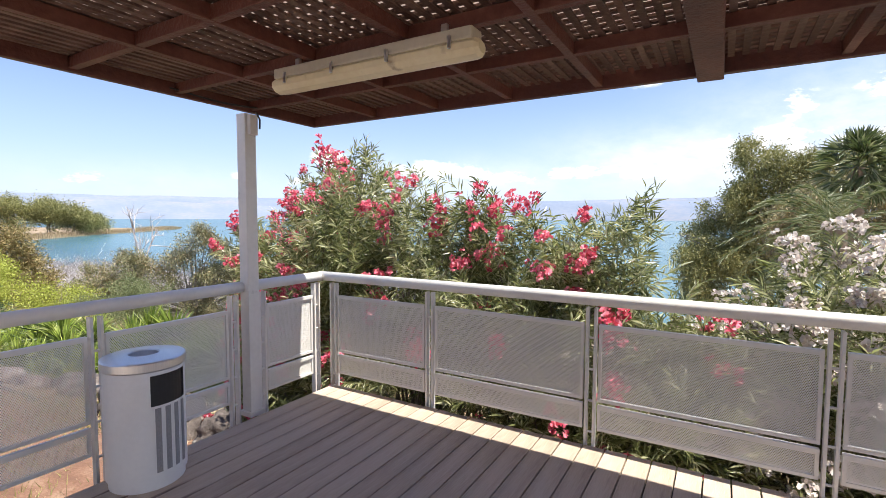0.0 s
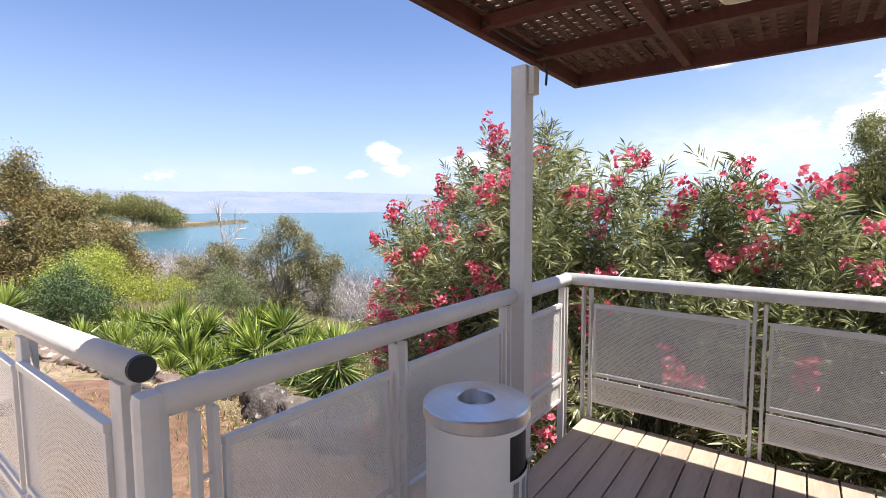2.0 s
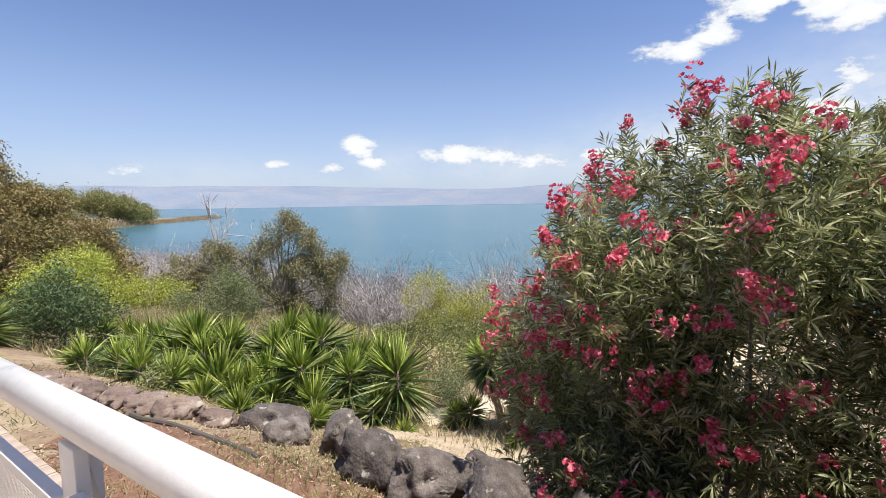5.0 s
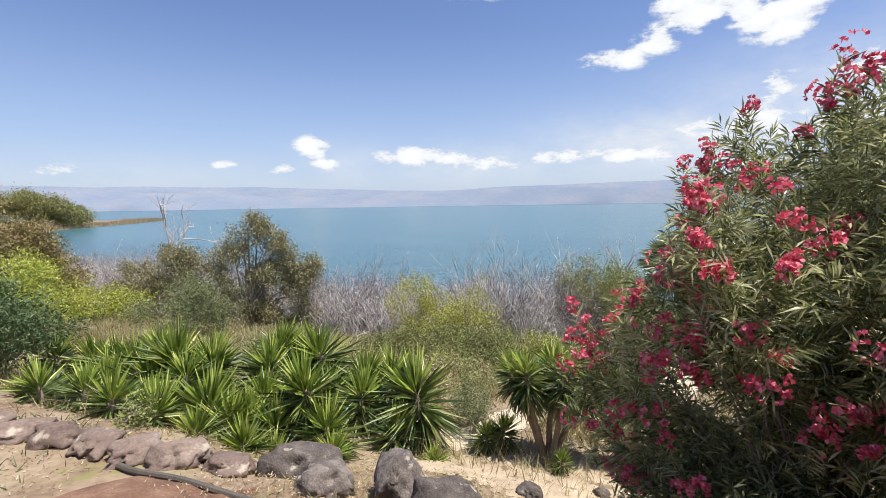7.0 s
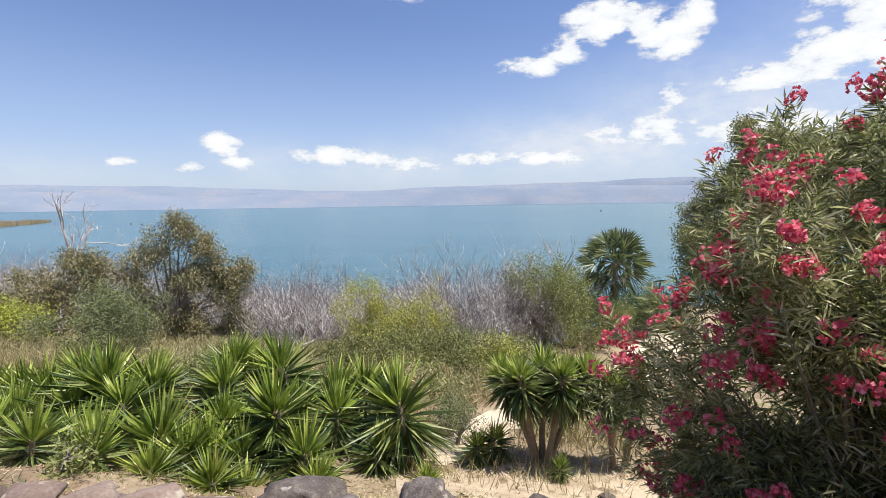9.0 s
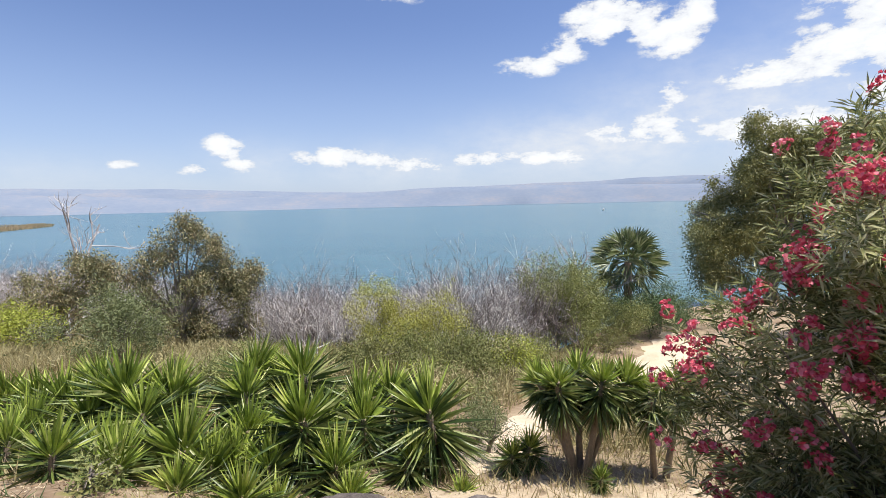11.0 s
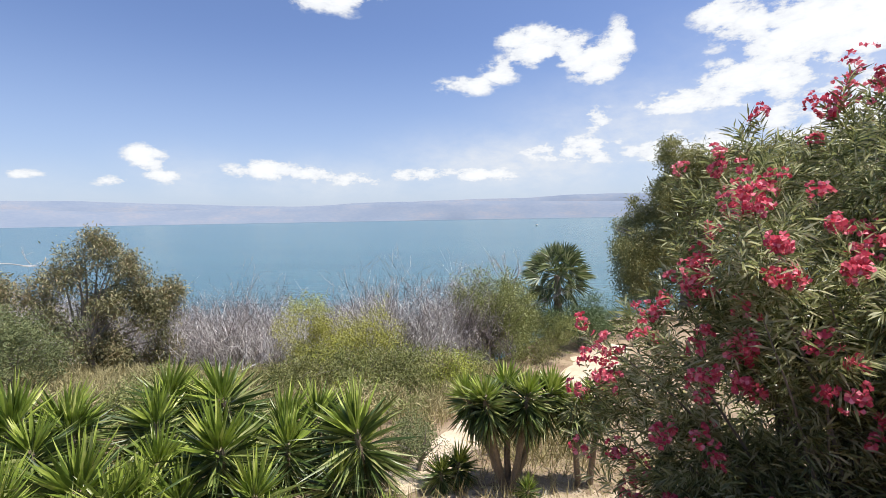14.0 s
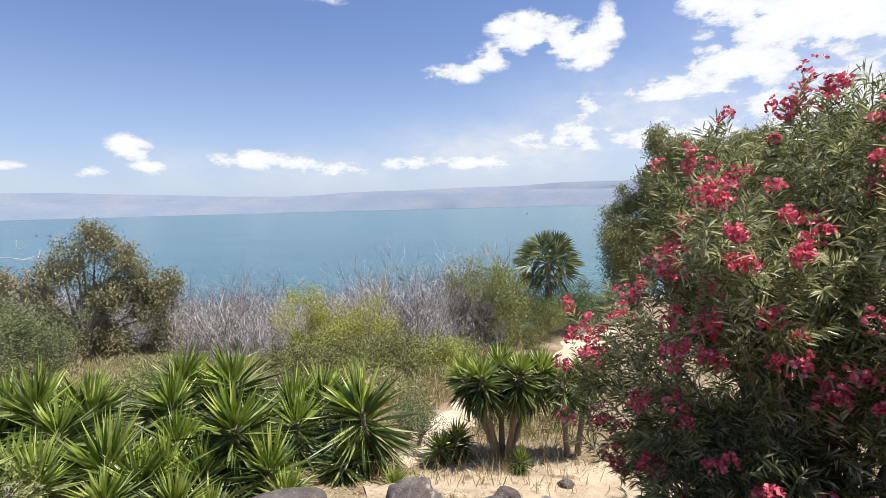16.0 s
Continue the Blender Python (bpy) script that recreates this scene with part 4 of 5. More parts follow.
# eye-catching heads of the hedge: x, y, height of the head, size
YUCCAS = [(-13.4, 5.05, -1.92, 1.12), (-14.1, 7.05, -1.56, 1.15), (-12.9, 7.8, -1.57, 1.1), (-11.5, 6.75, -2.05, 1.1), (-10.16, 7.0, -1.86, 1.35), (-12.1, 6.2, -1.72, 1.2), (-15.3, 5.6, -1.5, 1.15),
          (-16.4, 5.3, -1.75, 1.1), (-11.3, 7.6, -1.96, 1.1), (-13.4, 7.2, -1.9, 1.0), (-13.5, 6.5, -1.75, 1.05), (-14.2, 5.3, -1.66, 0.95), (-15.0, 6.2, -1.7, 1.05), (-16.2, 6.2, -1.72, 1.1), (-17.7, 5.5, -1.85, 1.1),
          (-16.0, 4.6, -1.9, 1.0), (-11.3, 5.7, -2.15, 0.95), (-10.65, 6.35, -2.35, 0.8), (-12.6, 5.35, -2.05, 1.0), (-14.5, 4.6, -2.0, 0.95), (-15.2, 4.5, -2.05, 0.9), (-18.6, 5.0, -1.8, 1.0), (-18.5, 2.6, -0.95, 1.05),
          (-12.6, 6.9, -2.1, 1.0), (-16.9, 4.4, -2.1, 0.8), (-10.9, 7.2, -2.3, 0.9), (-9.85, 6.45, -2.65, 0.5),
          (-12.9, 4.75, -2.0, 1.0), (-12.0, 5.3, -2.15, 1.0), (-13.9, 4.5, -1.95, 0.95), (-15.7, 5.1, -1.8, 1.05), (-13.0, 5.8, -1.9, 1.1), (-14.6, 5.9, -1.75, 1.1), (-11.9, 7.2, -2.0, 1.05), (-17.0, 5.6, -1.85, 1.1), (-11.7, 5.15, -2.4, 0.85), (-16.6, 4.1, -1.9, 0.9),
          (-13.3, 4.0, -1.55, 0.75), (-14.1, 3.85, -1.5, 0.8), (-12.5, 4.35, -1.8, 0.8), (-12.0, 4.7, -1.95, 0.8), (-14.9, 3.8, -1.5, 0.8), (-15.7, 3.8, -1.55, 0.85), (-11.0, 5.3, -2.25, 0.8)]
protos = [yucca_mesh(30 + k) for k in range(4)]
for i, (x, y, zh, size) in enumerate(YUCCAS):
    rngy = random.Random(i)
    size *= rngy.uniform(0.96, 1.24)
    m = pose(x, y, zh - 0.74 * size, rngy.uniform(-20, 20), rngy.uniform(-20, 20), rngy.uniform(0, 360)) @ Matrix.Diagonal((size, size, size, 1))
    c = copy_thing(protos[i % 4], m) if i >= 4 else protos[i]
    c.matrix_basis = m
# the group by the path stands on bare leaning stems that share a foot: foot x, y, head x, y, z
stemmed = None
for i, (fx, fy, hx, hy, hz) in enumerate([(-8.25, 7.52, -8.81, 7.6, -1.33), (-8.23, 7.55, -8.50, 7.35, -1.25), (-8.18, 7.64, -8.23, 7.95, -1.24), (-8.14, 7.52, -7.86, 7.55, -1.22), (-8.13, 7.58, -7.52, 7.9, -1.30), (-7.10, 7.95, -7.2, 7.8, -1.42), (-6.95, 8.05, -6.8, 8.1, -1.35)]):
    foot, head = Vector((fx, fy, gz(fx, fy))), Vector((hx, hy, hz))
    size = (head - foot).length / 1.45
    m = Matrix.Translation(foot) @ Vector((0, 0, 1)).rotation_difference(head - foot).to_matrix().to_4x4() @ Matrix.Rotation(i * 1.9, 4, "Z") @ Matrix.Diagonal((size, size, size, 1))
    c = copy_thing(stemmed, m) if stemmed else yucca_mesh(37, 1.45, 0.43, 0.46, "green yucca on a bare tan stem beside the path")
    stemmed = stemmed or c
    c.matrix_basis = m
for i, (x, y, size) in enumerate([(-9.2, 7.3, 0.55), (-9.0, 7.5, 0.62), (-7.9, 7.2, 0.4)]):
    m = pose(x, y, gz(x, y) - 0.12, 6 * i, 4, 70 * i) @ Matrix.Diagonal((size, size, size, 1))
    copy_thing(protos[i], m).matrix_basis = m


def rock(x, y, sx, sy, sz, seed, label="dark weathered basalt boulder with pale lichen", sink=0.3):
    bm = bmesh.new()
    bmesh.ops.create_icosphere(bm, subdivisions=4, radius=1.0)
    off = Vector((seed * 3.1, seed * 1.7, 0))
    for v in bm.verts:
        d = v.co.normalized()
        f = 1 + 0.42 * noise.noise(d * 1.2 + off) + 0.30 * noise.noise(d * 2.6 + off) - 0.26 * abs(noise.noise(d * 3.4 + off * 2)) + 0.16 * noise.noise(d * 6 + off) - 0.10 * abs(noise.noise(d * 11 + off)) + 0.07 * noise.noise(d * 19 + off)
        c = d * f
        for ax, lim in ((Vector((0.5, -0.6, 0.62)), 0.70), (Vector((-0.7, -0.5, 0.4)), 0.72), (Vector((0.2, 0.75, 0.6)), 0.7), (Vector((0, 0.1, 1)), 0.66), (Vector((0.9, 0.1, 0.1)), 0.75)):
            a = (ax + Vector((math.sin(seed), math.cos(seed * 2), 0)) * 0.3).normalized()
            over = c.dot(a) - lim
            if over > 0:
                c -= a * over * 0.75
        v.co = Vector((c.x * sx, c.y * sy, c.z * sz))
    ob = part("rock", bm, M_BASALT, None, "", True)
    ob.matrix_basis = pose(x, y, gz(x, y) + sz * (1 - sink) * 0.55, 0, 0, seed * 47 % 360)
    return tagged(ob, label, "rock", group="garden rocks")


ROCKS = [(-10.05, 4.05, 0.52, 0.36, 0.34), (-9.45, 3.75, 0.34, 0.28, 0.26), (-8.75, 4.05, 0.40, 0.30, 0.44), (-7.98, 3.72, 0.48, 0.36, 0.46), (-7.25, 3.72, 0.46, 0.36, 0.48), (-6.38, 3.68, 0.50, 0.38, 0.46), (-5.5, 3.7, 0.40, 0.34, 0.40), (-4.7, 3.8, 0.36, 0.3, 0.36),
         (-7.5, 6.1, 0.17, 0.14, 0.13), (-7.1, 6.25, 0.15, 0.12, 0.1), (-8.0, 6.15, 0.2, 0.17, 0.15), (-7.2, 6.9, 0.13, 0.10, 0.11), (-0.4, 4.0, 0.3, 0.22, 0.22), (0.4, 4.1, 0.32, 0.25, 0.22), (1.2, 4.0, 0.28, 0.25, 0.2), (-1.2, 3.9, 0.26, 0.22, 0.2)]
for k, (x, y, sx, sy, sz) in enumerate(ROCKS):
    rock(x, y, sx, sy, sz, k + 1)
for k, (x, y) in enumerate([(-10.75, 3.52), (-11.25, 3.27), (-11.75, 3.1), (-12.3, 2.9), (-12.85, 2.75), (-13.45, 2.6), (-14.1, 2.5)]):
    rock(x, y, 0.37, 0.25, (0.17, 0.21, 0.19)[k % 3], k + 31, "flat reddish-brown edging stone", 0.25).data.materials[0] = M_REDSTONE


def tree(name, label, base, lobes, n, leaf, mat, seed, trunk_r=0.2, droop=0.0, limbs=14, category="tree", group="", hollow=0.45, bark=None):
    """A trunk with limbs to the lobes of its crown, and a crown of many small leaves in sprays."""
    rng = np.random.default_rng(seed)
    g = gz(*base) - 0.1
    ob = thing(name, label, category, (*base, g), group)
    o = np.array([*base, g])
    bm = bmesh.new()
    L = np.array(lobes)
    centre = np.average(L[:, :3], axis=0, weights=L[:, 3]) - o
    fork = np.array([centre[0] * 0.3, centre[1] * 0.3, max(0.25, centre[2] * 0.45)])
    if trunk_r:
        add_tube(bm, [(0, 0, -0.2), fork * 0.5 + rng.normal(size=3) * 0.04, fork], [trunk_r, trunk_r * 0.8, trunk_r * 0.62], 9)
        for i in range(limbs):
            l = L[i % len(L)]
            end = l[:3] - o + unit(rng.normal(size=(1, 3)))[0] * l[3:6] * 0.75
            mid = fork * 0.5 + end * 0.5 + rng.normal(size=3) * 0.12 * l[3] + np.array([0, 0, 0.1 * l[5]])
            add_tube(bm, [fork, (fork + mid) / 2 + rng.normal(size=3) * 0.04 * l[3], mid, end], [trunk_r * 0.5, trunk_r * 0.38, trunk_r * 0.22, trunk_r * 0.05], 6)
        part("trunk", bm, bark or M_BARK, ob)
    else:
        bm.free()
    # each lobe breaks up into smaller tufts with gaps between them
    tufts = []
    for l in lobes:
        for q in unit(rng.normal(size=(13, 3))):
            f = rng.uniform(0.24, 0.40)
            tufts.append((*(np.array(l[:3]) + q * np.array(l[3:6]) * rng.uniform(0.45, 0.85)), l[3] * f, l[4] * f, l[5] * f))
    sprays = max(8, n // 22)
    c, out = in_lobes(rng, tufts, sprays, 0.25)
    ok = c[:, 2] > ground_z(c[:, 0], c[:, 1]) + 0.05
    c, out = c[ok], out[ok]
    per = n // len(c)
    idx = np.repeat(np.arange(len(c)), per)
    spread = leaf * 2.4
    way = unit(out + rng.normal(size=out.shape) * 0.5 + np.array([0, 0, 0.3 - droop]))
    u = rng.random(len(idx))[:, None]
    p = c[idx] - o + way[idx] * (u - 0.5) * spread * 2.2 + rng.normal(size=(len(idx), 3)) * spread * 0.36
    p[:, 2] -= droop * (u[:, 0] ** 2) * spread * 1.5
    d = unit(way[idx] * 0.6 + rng.normal(size=(len(idx), 3)) * 0.7 + np.array([0, 0, 0.15 - droop]))
    blades("crown" if category == "tree" else "foliage", p, d, rng.uniform(0.6, 1.3, len(idx)) * leaf, rng.uniform(0.22, 0.36, len(idx)) * leaf, mat, ob, 0.2, 0.5, 0.1)
    return ob


def bush(label, x, y, r, h, n, leaf, mat, seed, group=""):
    rng = random.Random(seed)
    g = gz(x, y)
    lobes = [(x + rng.uniform(-0.5, 0.5) * r, y + rng.uniform(-0.4, 0.4) * r, g + h * rng.uniform(0.35, 0.62), r * rng.uniform(0.5, 0.75), r * rng.uniform(0.5, 0.7), h * rng.uniform(0.32, 0.45)) for _ in range(6)]
    return tree("bush", label, (x, y), lobes, n, leaf, mat, seed, 0.05, 0.0, 10, "bush", group)


def on_path(x, y):
    c = np.interp(y, [6.5, 7.7, 9.2, 12, 15.5, 19.5, 24], [-9.8, -9.5, -9.4, -9.0, -7.3, -6.0, -4.6])
    w = np.interp(y, [7, 9.5, 12, 15, 22], [0.55, 0.6, 0.8, 1.2, 1.4])
    return (np.abs(x - c) < w) & (y > 7)


# gum by the shore
tree("eucalyptus_tree", "olive-brown weeping eucalyptus at the lake shore", (-25.2, 16.0), [(-25.2 + 0.66 * o, 16 + 0.75 * o, z, 0.8 * r, 0.8 * r, h) for o, z, r, h in ((0.1, 0.45, 0.8, 1.0), (-0.9, -0.2, 0.9, 0.9), (0.9, -0.1, 0.9, 1.0), (1.5, -1.2, 0.7, 1.0), (-1.7, -1.2, 0.7, 1.0), (0.2, -1.6, 1.5, 1.0), (1.9, -2.5, 1.1, 1.6), (-0.3, -3.2, 1.2, 1.2), (-4.4, -2.4, 1.3, 1.4), (-2.9, -1.0, 0.9, 0.7), (-3.6, -3.6, 1.2, 1.0), (2.3, -3.9, 0.8, 0.9), (-1.6, -2.2, 0.9, 0.8), (2.5, -1.7, 0.8, 1.0), (-5.5, -2.0, 1.0, 1.2), (-3.6, -0.8, 0.9, 0.9), (-3.0, -2.4, 1.0, 1.2), (-5.1, -3.7, 1.1, 1.0), (0.6, -4.2, 1.3, 1.0))], 56000, 0.15, M_GUM, 50, 0.2, 0.55, 24)
# large tree at the western edge
tree("tawny_tree", "large olive-brown tree beside the garden", (-36, 7.4), [(-36, 7.4, 0.0, 3.0, 2.8, 2.4), (-37.5, 7.2, 2.6, 2.0, 2.0, 1.6), (-34.2, 8.4, -0.8, 2.2, 2.2, 2.0), (-38.5, 5.4, -1.0, 3.0, 2.6, 3.0), (-33.0, 9.3, -2.2, 1.7, 1.7, 1.5), (-36.5, 7, 4.0, 1.1, 1.1, 0.9), (-35.0, 8.0, 1.6, 1.3, 1.3, 1.1), (-38.6, 6, 3.3, 1.2, 1.2, 1.0), (-33.4, 8.7, -3.8, 2.4, 2.2, 1.6), (-37, 6.5, -3.2, 3.4, 3, 2.0), (-34.6, 10.4, -0.6, 2.0, 2.0, 2.0), (-34.0, 11.4, -2.6, 2.0, 2.0, 1.8), (-35.2, 9.0, 1.2, 1.6, 1.6, 1.4)], 90000, 0.2, M_CASU, 51, 0.32, 0.15)
# great dark tree towards the point
tree("willow_tree", "tall dense dark green weeping tree near the shore", (2.5, 38), [(0.2, 38, 2.6, 2.6, 2.6, 2.6), (2.4, 38, 4.4, 2.4, 2.4, 2.2), (-0.6, 37.5, 0.0, 2.8, 2.6, 2.6), (4.6, 38, 3.0, 3.0, 3, 3.0), (6.4, 38, 4.9, 2.6, 2.6, 2.2), (-0.4, 37, -2.5, 3.0, 2.8, 2.6), (3.0, 37.5, 0.0, 3.4, 3, 3.4), (9, 39, 4, 3.4, 3.4, 3.6), (1.4, 37.6, 6.0, 1.2, 1.2, 1.0)], 150000, 0.21, M_DARKTREE, 52, 0.45, 0.5)
tree("broadleaf_tree", "grey-green tree behind the white oleander", (5.0, 25), [(5.0, 25, 2.2, 3.0, 3, 2.4), (7.0, 25, 3.6, 2.6, 3, 2.2), (3.2, 25, 0.6, 2.2, 2.2, 2.0), (9.5, 24, 2.8, 3.2, 3, 3.0)], 75000, 0.18, M_GUM, 53, 0.3, 0.1)

bush("bright lime-green feathery bush in the garden", -25.5, 6.6, 2.6, 3.3, 20000, 0.12, M_LIME, 61)
bush("dense dark green bush in the garden", -19.6, 4.6, 1.9, 2.4, 10500, 0.115, M_GREENBUSH, 62)
bush("lime-green low bush among dry grass", -27.3, 10.0, 2.0, 1.9, 7000, 0.12, M_LIME, 63)
bush("grey-green bush below the eucalyptus", -22.4, 10.8, 2.3, 2.7, 13000, 0.10, M_GREYGREEN, 64)
bush("sparse yellow-green broom bush", -15.9, 15.8, 1.8, 3.8, 12500, 0.085, M_BROOM, 65)
bush("sparse yellow-green broom bush", -13.3, 15.2, 1.6, 3.3, 7500, 0.085, M_BROOM, 66)
bush("olive broom bush on the slope", -11.5, 13.5, 1.4, 1.4, 3500, 0.11, M_OLIVE, 67)
bush("olive broom bush on the slope", -14.5, 12.5, 1.6, 1.3, 3500, 0.11, M_OLIVE, 68)
bush("green tamarisk bush by the path", -9.6, 21, 2.1, 4.7, 24000, 0.11, M_TAMARISK, 69)
bush("low green hedge bush by the path", -6.0, 23.5, 2.0, 2.3, 8000, 0.11, M_GREENBUSH, 70)
bush("low green bush by the path", -7.8, 20.5, 1.3, 1.2, 3500, 0.10, M_OLIVE, 71)
bush("small grey-green shrub beside the path", -9.65, 7.9, 0.55, 1.05, 3000, 0.05, M_GREYGREEN, 72)
bush("small grey-green shrub beside the path", -10.0, 8.4, 0.6, 0.9, 2200, 0.055, M_GREYGREEN, 73)
bush("low leafy green shrub beside the yuccas", -12.95, 3.65, 0.36, 0.32, 600, 0.08, M_TAMARISK, 74)
bush("tamarisk bush between the oleanders", -0.6, 12, 1.6, 2.4, 4500, 0.10, M_OLIVE, 75)


rs = random.Random(77)
for k in range(46):
    y = rs.uniform(8.6, 17.5)
    x = rs.uniform(-19, -10.2) if y < 11.5 else rs.uniform(-15.5, -10.3)
    if on_path(np.array([x]), np.array([y]))[0]:
        continue
    kind = rs.choice(["olive", "straw", "yellow-green", "olive"])
    bush(kind + " dry scrub bush on the slope", x, y, rs.uniform(0.6, 1.2), rs.uniform(0.7, 1.5) * (1.3 if y > 13 else 0.75), rs.randint(1100, 2000), 0.10, {"olive": M_TAMARISK, "straw": M_STRAW, "yellow-green": M_LIME}[kind], 200 + k, "slope scrub")


def scatter(name, label, category, rng, n, xr, yr, length, width, mat, lean=0.25, clump=0.5, avoid=None, lift=0.0, forks=0):
    """Countless upright blades or twigs on the ground of a stretch of the plan."""
    x, y = rng.uniform(*xr, n), rng.uniform(*yr, n)
    k = np.sin(x * 1.1 + 1.3 * np.sin(y * 0.7)) * np.cos(y * 0.9 + 0.8 * np.sin(x * 0.5)) + rng.normal(size=n) * 0.35
    ok = k > clump - 1
    if avoid is not None:
        ok &= ~avoid(x, y)
    x, y = x[ok], y[ok]
    p = np.stack([x, y, ground_z(x, y) - 0.02 + lift], 1)
    d = unit(np.stack([rng.normal(size=len(x)) * lean, rng.normal(size=len(x)) * lean, np.ones(len(x))], 1))
    ln = rng.uniform(*length, len(x))
    if forks:
        P, D, LN = [p], [d], [ln]
        for f in range(forks):
            u = rng.uniform(0.3, 0.9, len(x))
            P.append(p + d * (ln * u)[:, None])
            D.append(unit(d + rng.normal(size=d.shape) * 0.75))
            LN.append(ln * rng.uniform(0.25, 0.6, len(x)))
        p, d, ln = np.concatenate(P), np.concatenate(D), np.concatenate(LN)
    ob = blades(name, p, d, ln, width, mat, None, 0.2, 0.3, 0.0)
    return tagged(ob, label, category, kind="stuff")


R = np.random.default_rng(5)
def brush(label, rng, n, xr, yr, size, mat, clump):
    """Leafless twiggy shrubs: stems that fork three times."""
    x, y = rng.uniform(*xr, n), rng.uniform(*yr, n)
    k = np.sin(x * 1.1 + 1.3 * np.sin(y * 0.7)) * np.cos(y * 0.9 + 0.8 * np.sin(x * 0.5)) + rng.normal(size=n) * 0.3
    ok = k > clump - 1
    x, y, k = x[ok], y[ok], k[ok]
    p = np.stack([x, y, ground_z(x, y) - 0.05], 1)
    d = unit(np.stack([rng.normal(size=len(x)) * 0.3, rng.normal(size=len(x)) * 0.3, np.ones(len(x))], 1))
    ln = size * rng.uniform(0.4, 1.0, len(x)) * (0.95 + 0.3 * np.clip(k, -0.5, 1.2)) * (1 + 0.22 * np.sin(x * 0.9 + 2 * np.sin(y * 0.45)))
    P, D, LN, W = [p], [d], [ln], [np.full(len(x), 0.034)]
    for forks, spread, share, wide in ((4, 0.42, 0.72, 0.026), (3, 0.55, 0.62, 0.018), (2, 0.7, 0.6, 0.013)):
        q = np.repeat(np.arange(len(p)), forks)
        p = p[q] + d[q] * (ln[q] * rng.uniform(0.45, 0.98, len(q)))[:, None]
        d = unit(d[q] + rng.normal(size=(len(q), 3)) * spread + np.array([0, 0, 0.1]))
        ln = ln[q] * share * rng.uniform(0.6, 1.1, len(q))
        P.append(p), D.append(d), LN.append(ln), W.append(np.full(len(q), wide))
    ob = blades("dead_thicket", np.concatenate(P), np.concatenate(D), np.concatenate(LN), np.concatenate(W), mat, None, 0.2, 0.3)
    tagged(ob, label, "dead brush", kind="stuff")


brush("grey leafless dead brush standing at the water's edge", R, 6500, (-60, -10.5), (17.5, 24.5), 2.15, M_DEAD, 0.72)
brush("brown-grey dead brush on the shore", R, 6500, (-70, -8.5), (19.0, 27), 2.25, M_DEADDARK, 0.75)
scatter("dry_grass", "straw-coloured dry grass on the slope", "grass", R, 42000, (-32, -4), (6.5, 18), (0.18, 0.5), 0.014, M_STRAW, 0.4, 0.75, on_path)
scatter("scrub", "olive-brown scrub and weeds on the slope", "scrub", R, 34000, (-30, -7), (8.5, 19), (0.25, 0.75), 0.022, M_SCRUB, 0.35, 0.6, on_path, forks=2)
scatter("garden_weeds", "sparse green weeds in the red earth", "grass", R, 6000, (-16, -3.6), (0.7, 3.3), (0.06, 0.22), 0.014, M_GREENBUSH, 0.7, 1.25)
scatter("leaf_litter", "dry fallen leaves strewn over the red bed", "leaf litter", R, 26000, (-11, -3.4), (0.75, 4.2), (0.02, 0.07), 0.013, M_LITTER, 3.0, 0.5, None, 0.06)
scatter("bed_grass", "short yellow-green grass patches in the red bed", "grass", np.random.default_rng(8), 11000, (-12.5, -3.6), (0.7, 4.6), (0.05, 0.17), 0.010, M_BEDGRASS, 0.6, 1.15, None, 0.05)
scatter("leaf_litter", "dry fallen leaves and straw on the earth", "leaf litter", R, 26000, (-16, 4), (0.6, 8.0), (0.03, 0.075), 0.014, M_LITTER, 3.0, 0.45, on_path, 0.03)
scatter("leaf_litter", "tan fallen leaves on the earth below the deck edge", "leaf litter", np.random.default_rng(12), 16000, (-3.6, 4.0), (3.3, 4.6), (0.04, 0.10), 0.022, M_LITTER, 3.0, 0.2, None, 0.03)
scatter("straw_litter", "pale dry straw strewn on the earth by the path", "leaf litter", np.random.default_rng(9), 13000, (-10.5, -4.5), (5.0, 9.5), (0.03, 0.10), 0.012, M_STRAW, 4.5, 0.2, on_path, 0.03)
scatter("dry_grass", "pale dry grass mound beside the shore bushes", "grass", np.random.default_rng(14), 9000, (-28, -22), (8.0, 10.5), (0.3, 0.8), 0.018, M_STRAW, 0.5, 0.2)
scatter("verge_grass", "dry yellow-green grass among the bushes", "grass", R, 16000, (-34, -14), (3.5, 12), (0.15, 0.45), 0.02, M_STRAW, 0.4, 0.5)


def bare_tree(x, y, h, seed, label):
    rng = np.random.default_rng(seed)
    ob = thing("dead_tree", label, "dead tree", (x, y, gz(x, y) - 0.1), "bare trees")
    bm = bmesh.new()

    def grow(p, d, l, r, depth):
        q = p + d * l * 0.5 + rng.normal(size=3) * 0.03 * l
        e = q + unit((d + rng.normal(size=3) * 0.12)[None])[0] * l * 0.5
        add_tube(bm, [p, q, e], [r, r * 0.8, r * 0.6], 5)
        if depth:
            for _ in range(3):
                s = p + (e - p) * rng.uniform(0.5, 1.0)
                grow(s, unit((d + rng.normal(size=3) * 0.55 + np.array([0, 0, 0.15]))[None])[0], l * rng.uniform(0.45, 0.65), r * 0.5, depth - 1)
    grow(np.zeros(3), np.array([0.05, 0, 1.0]), h * 0.55, 0.016 * h, 4)
    part("limb_work", bm, M_DEAD, ob)


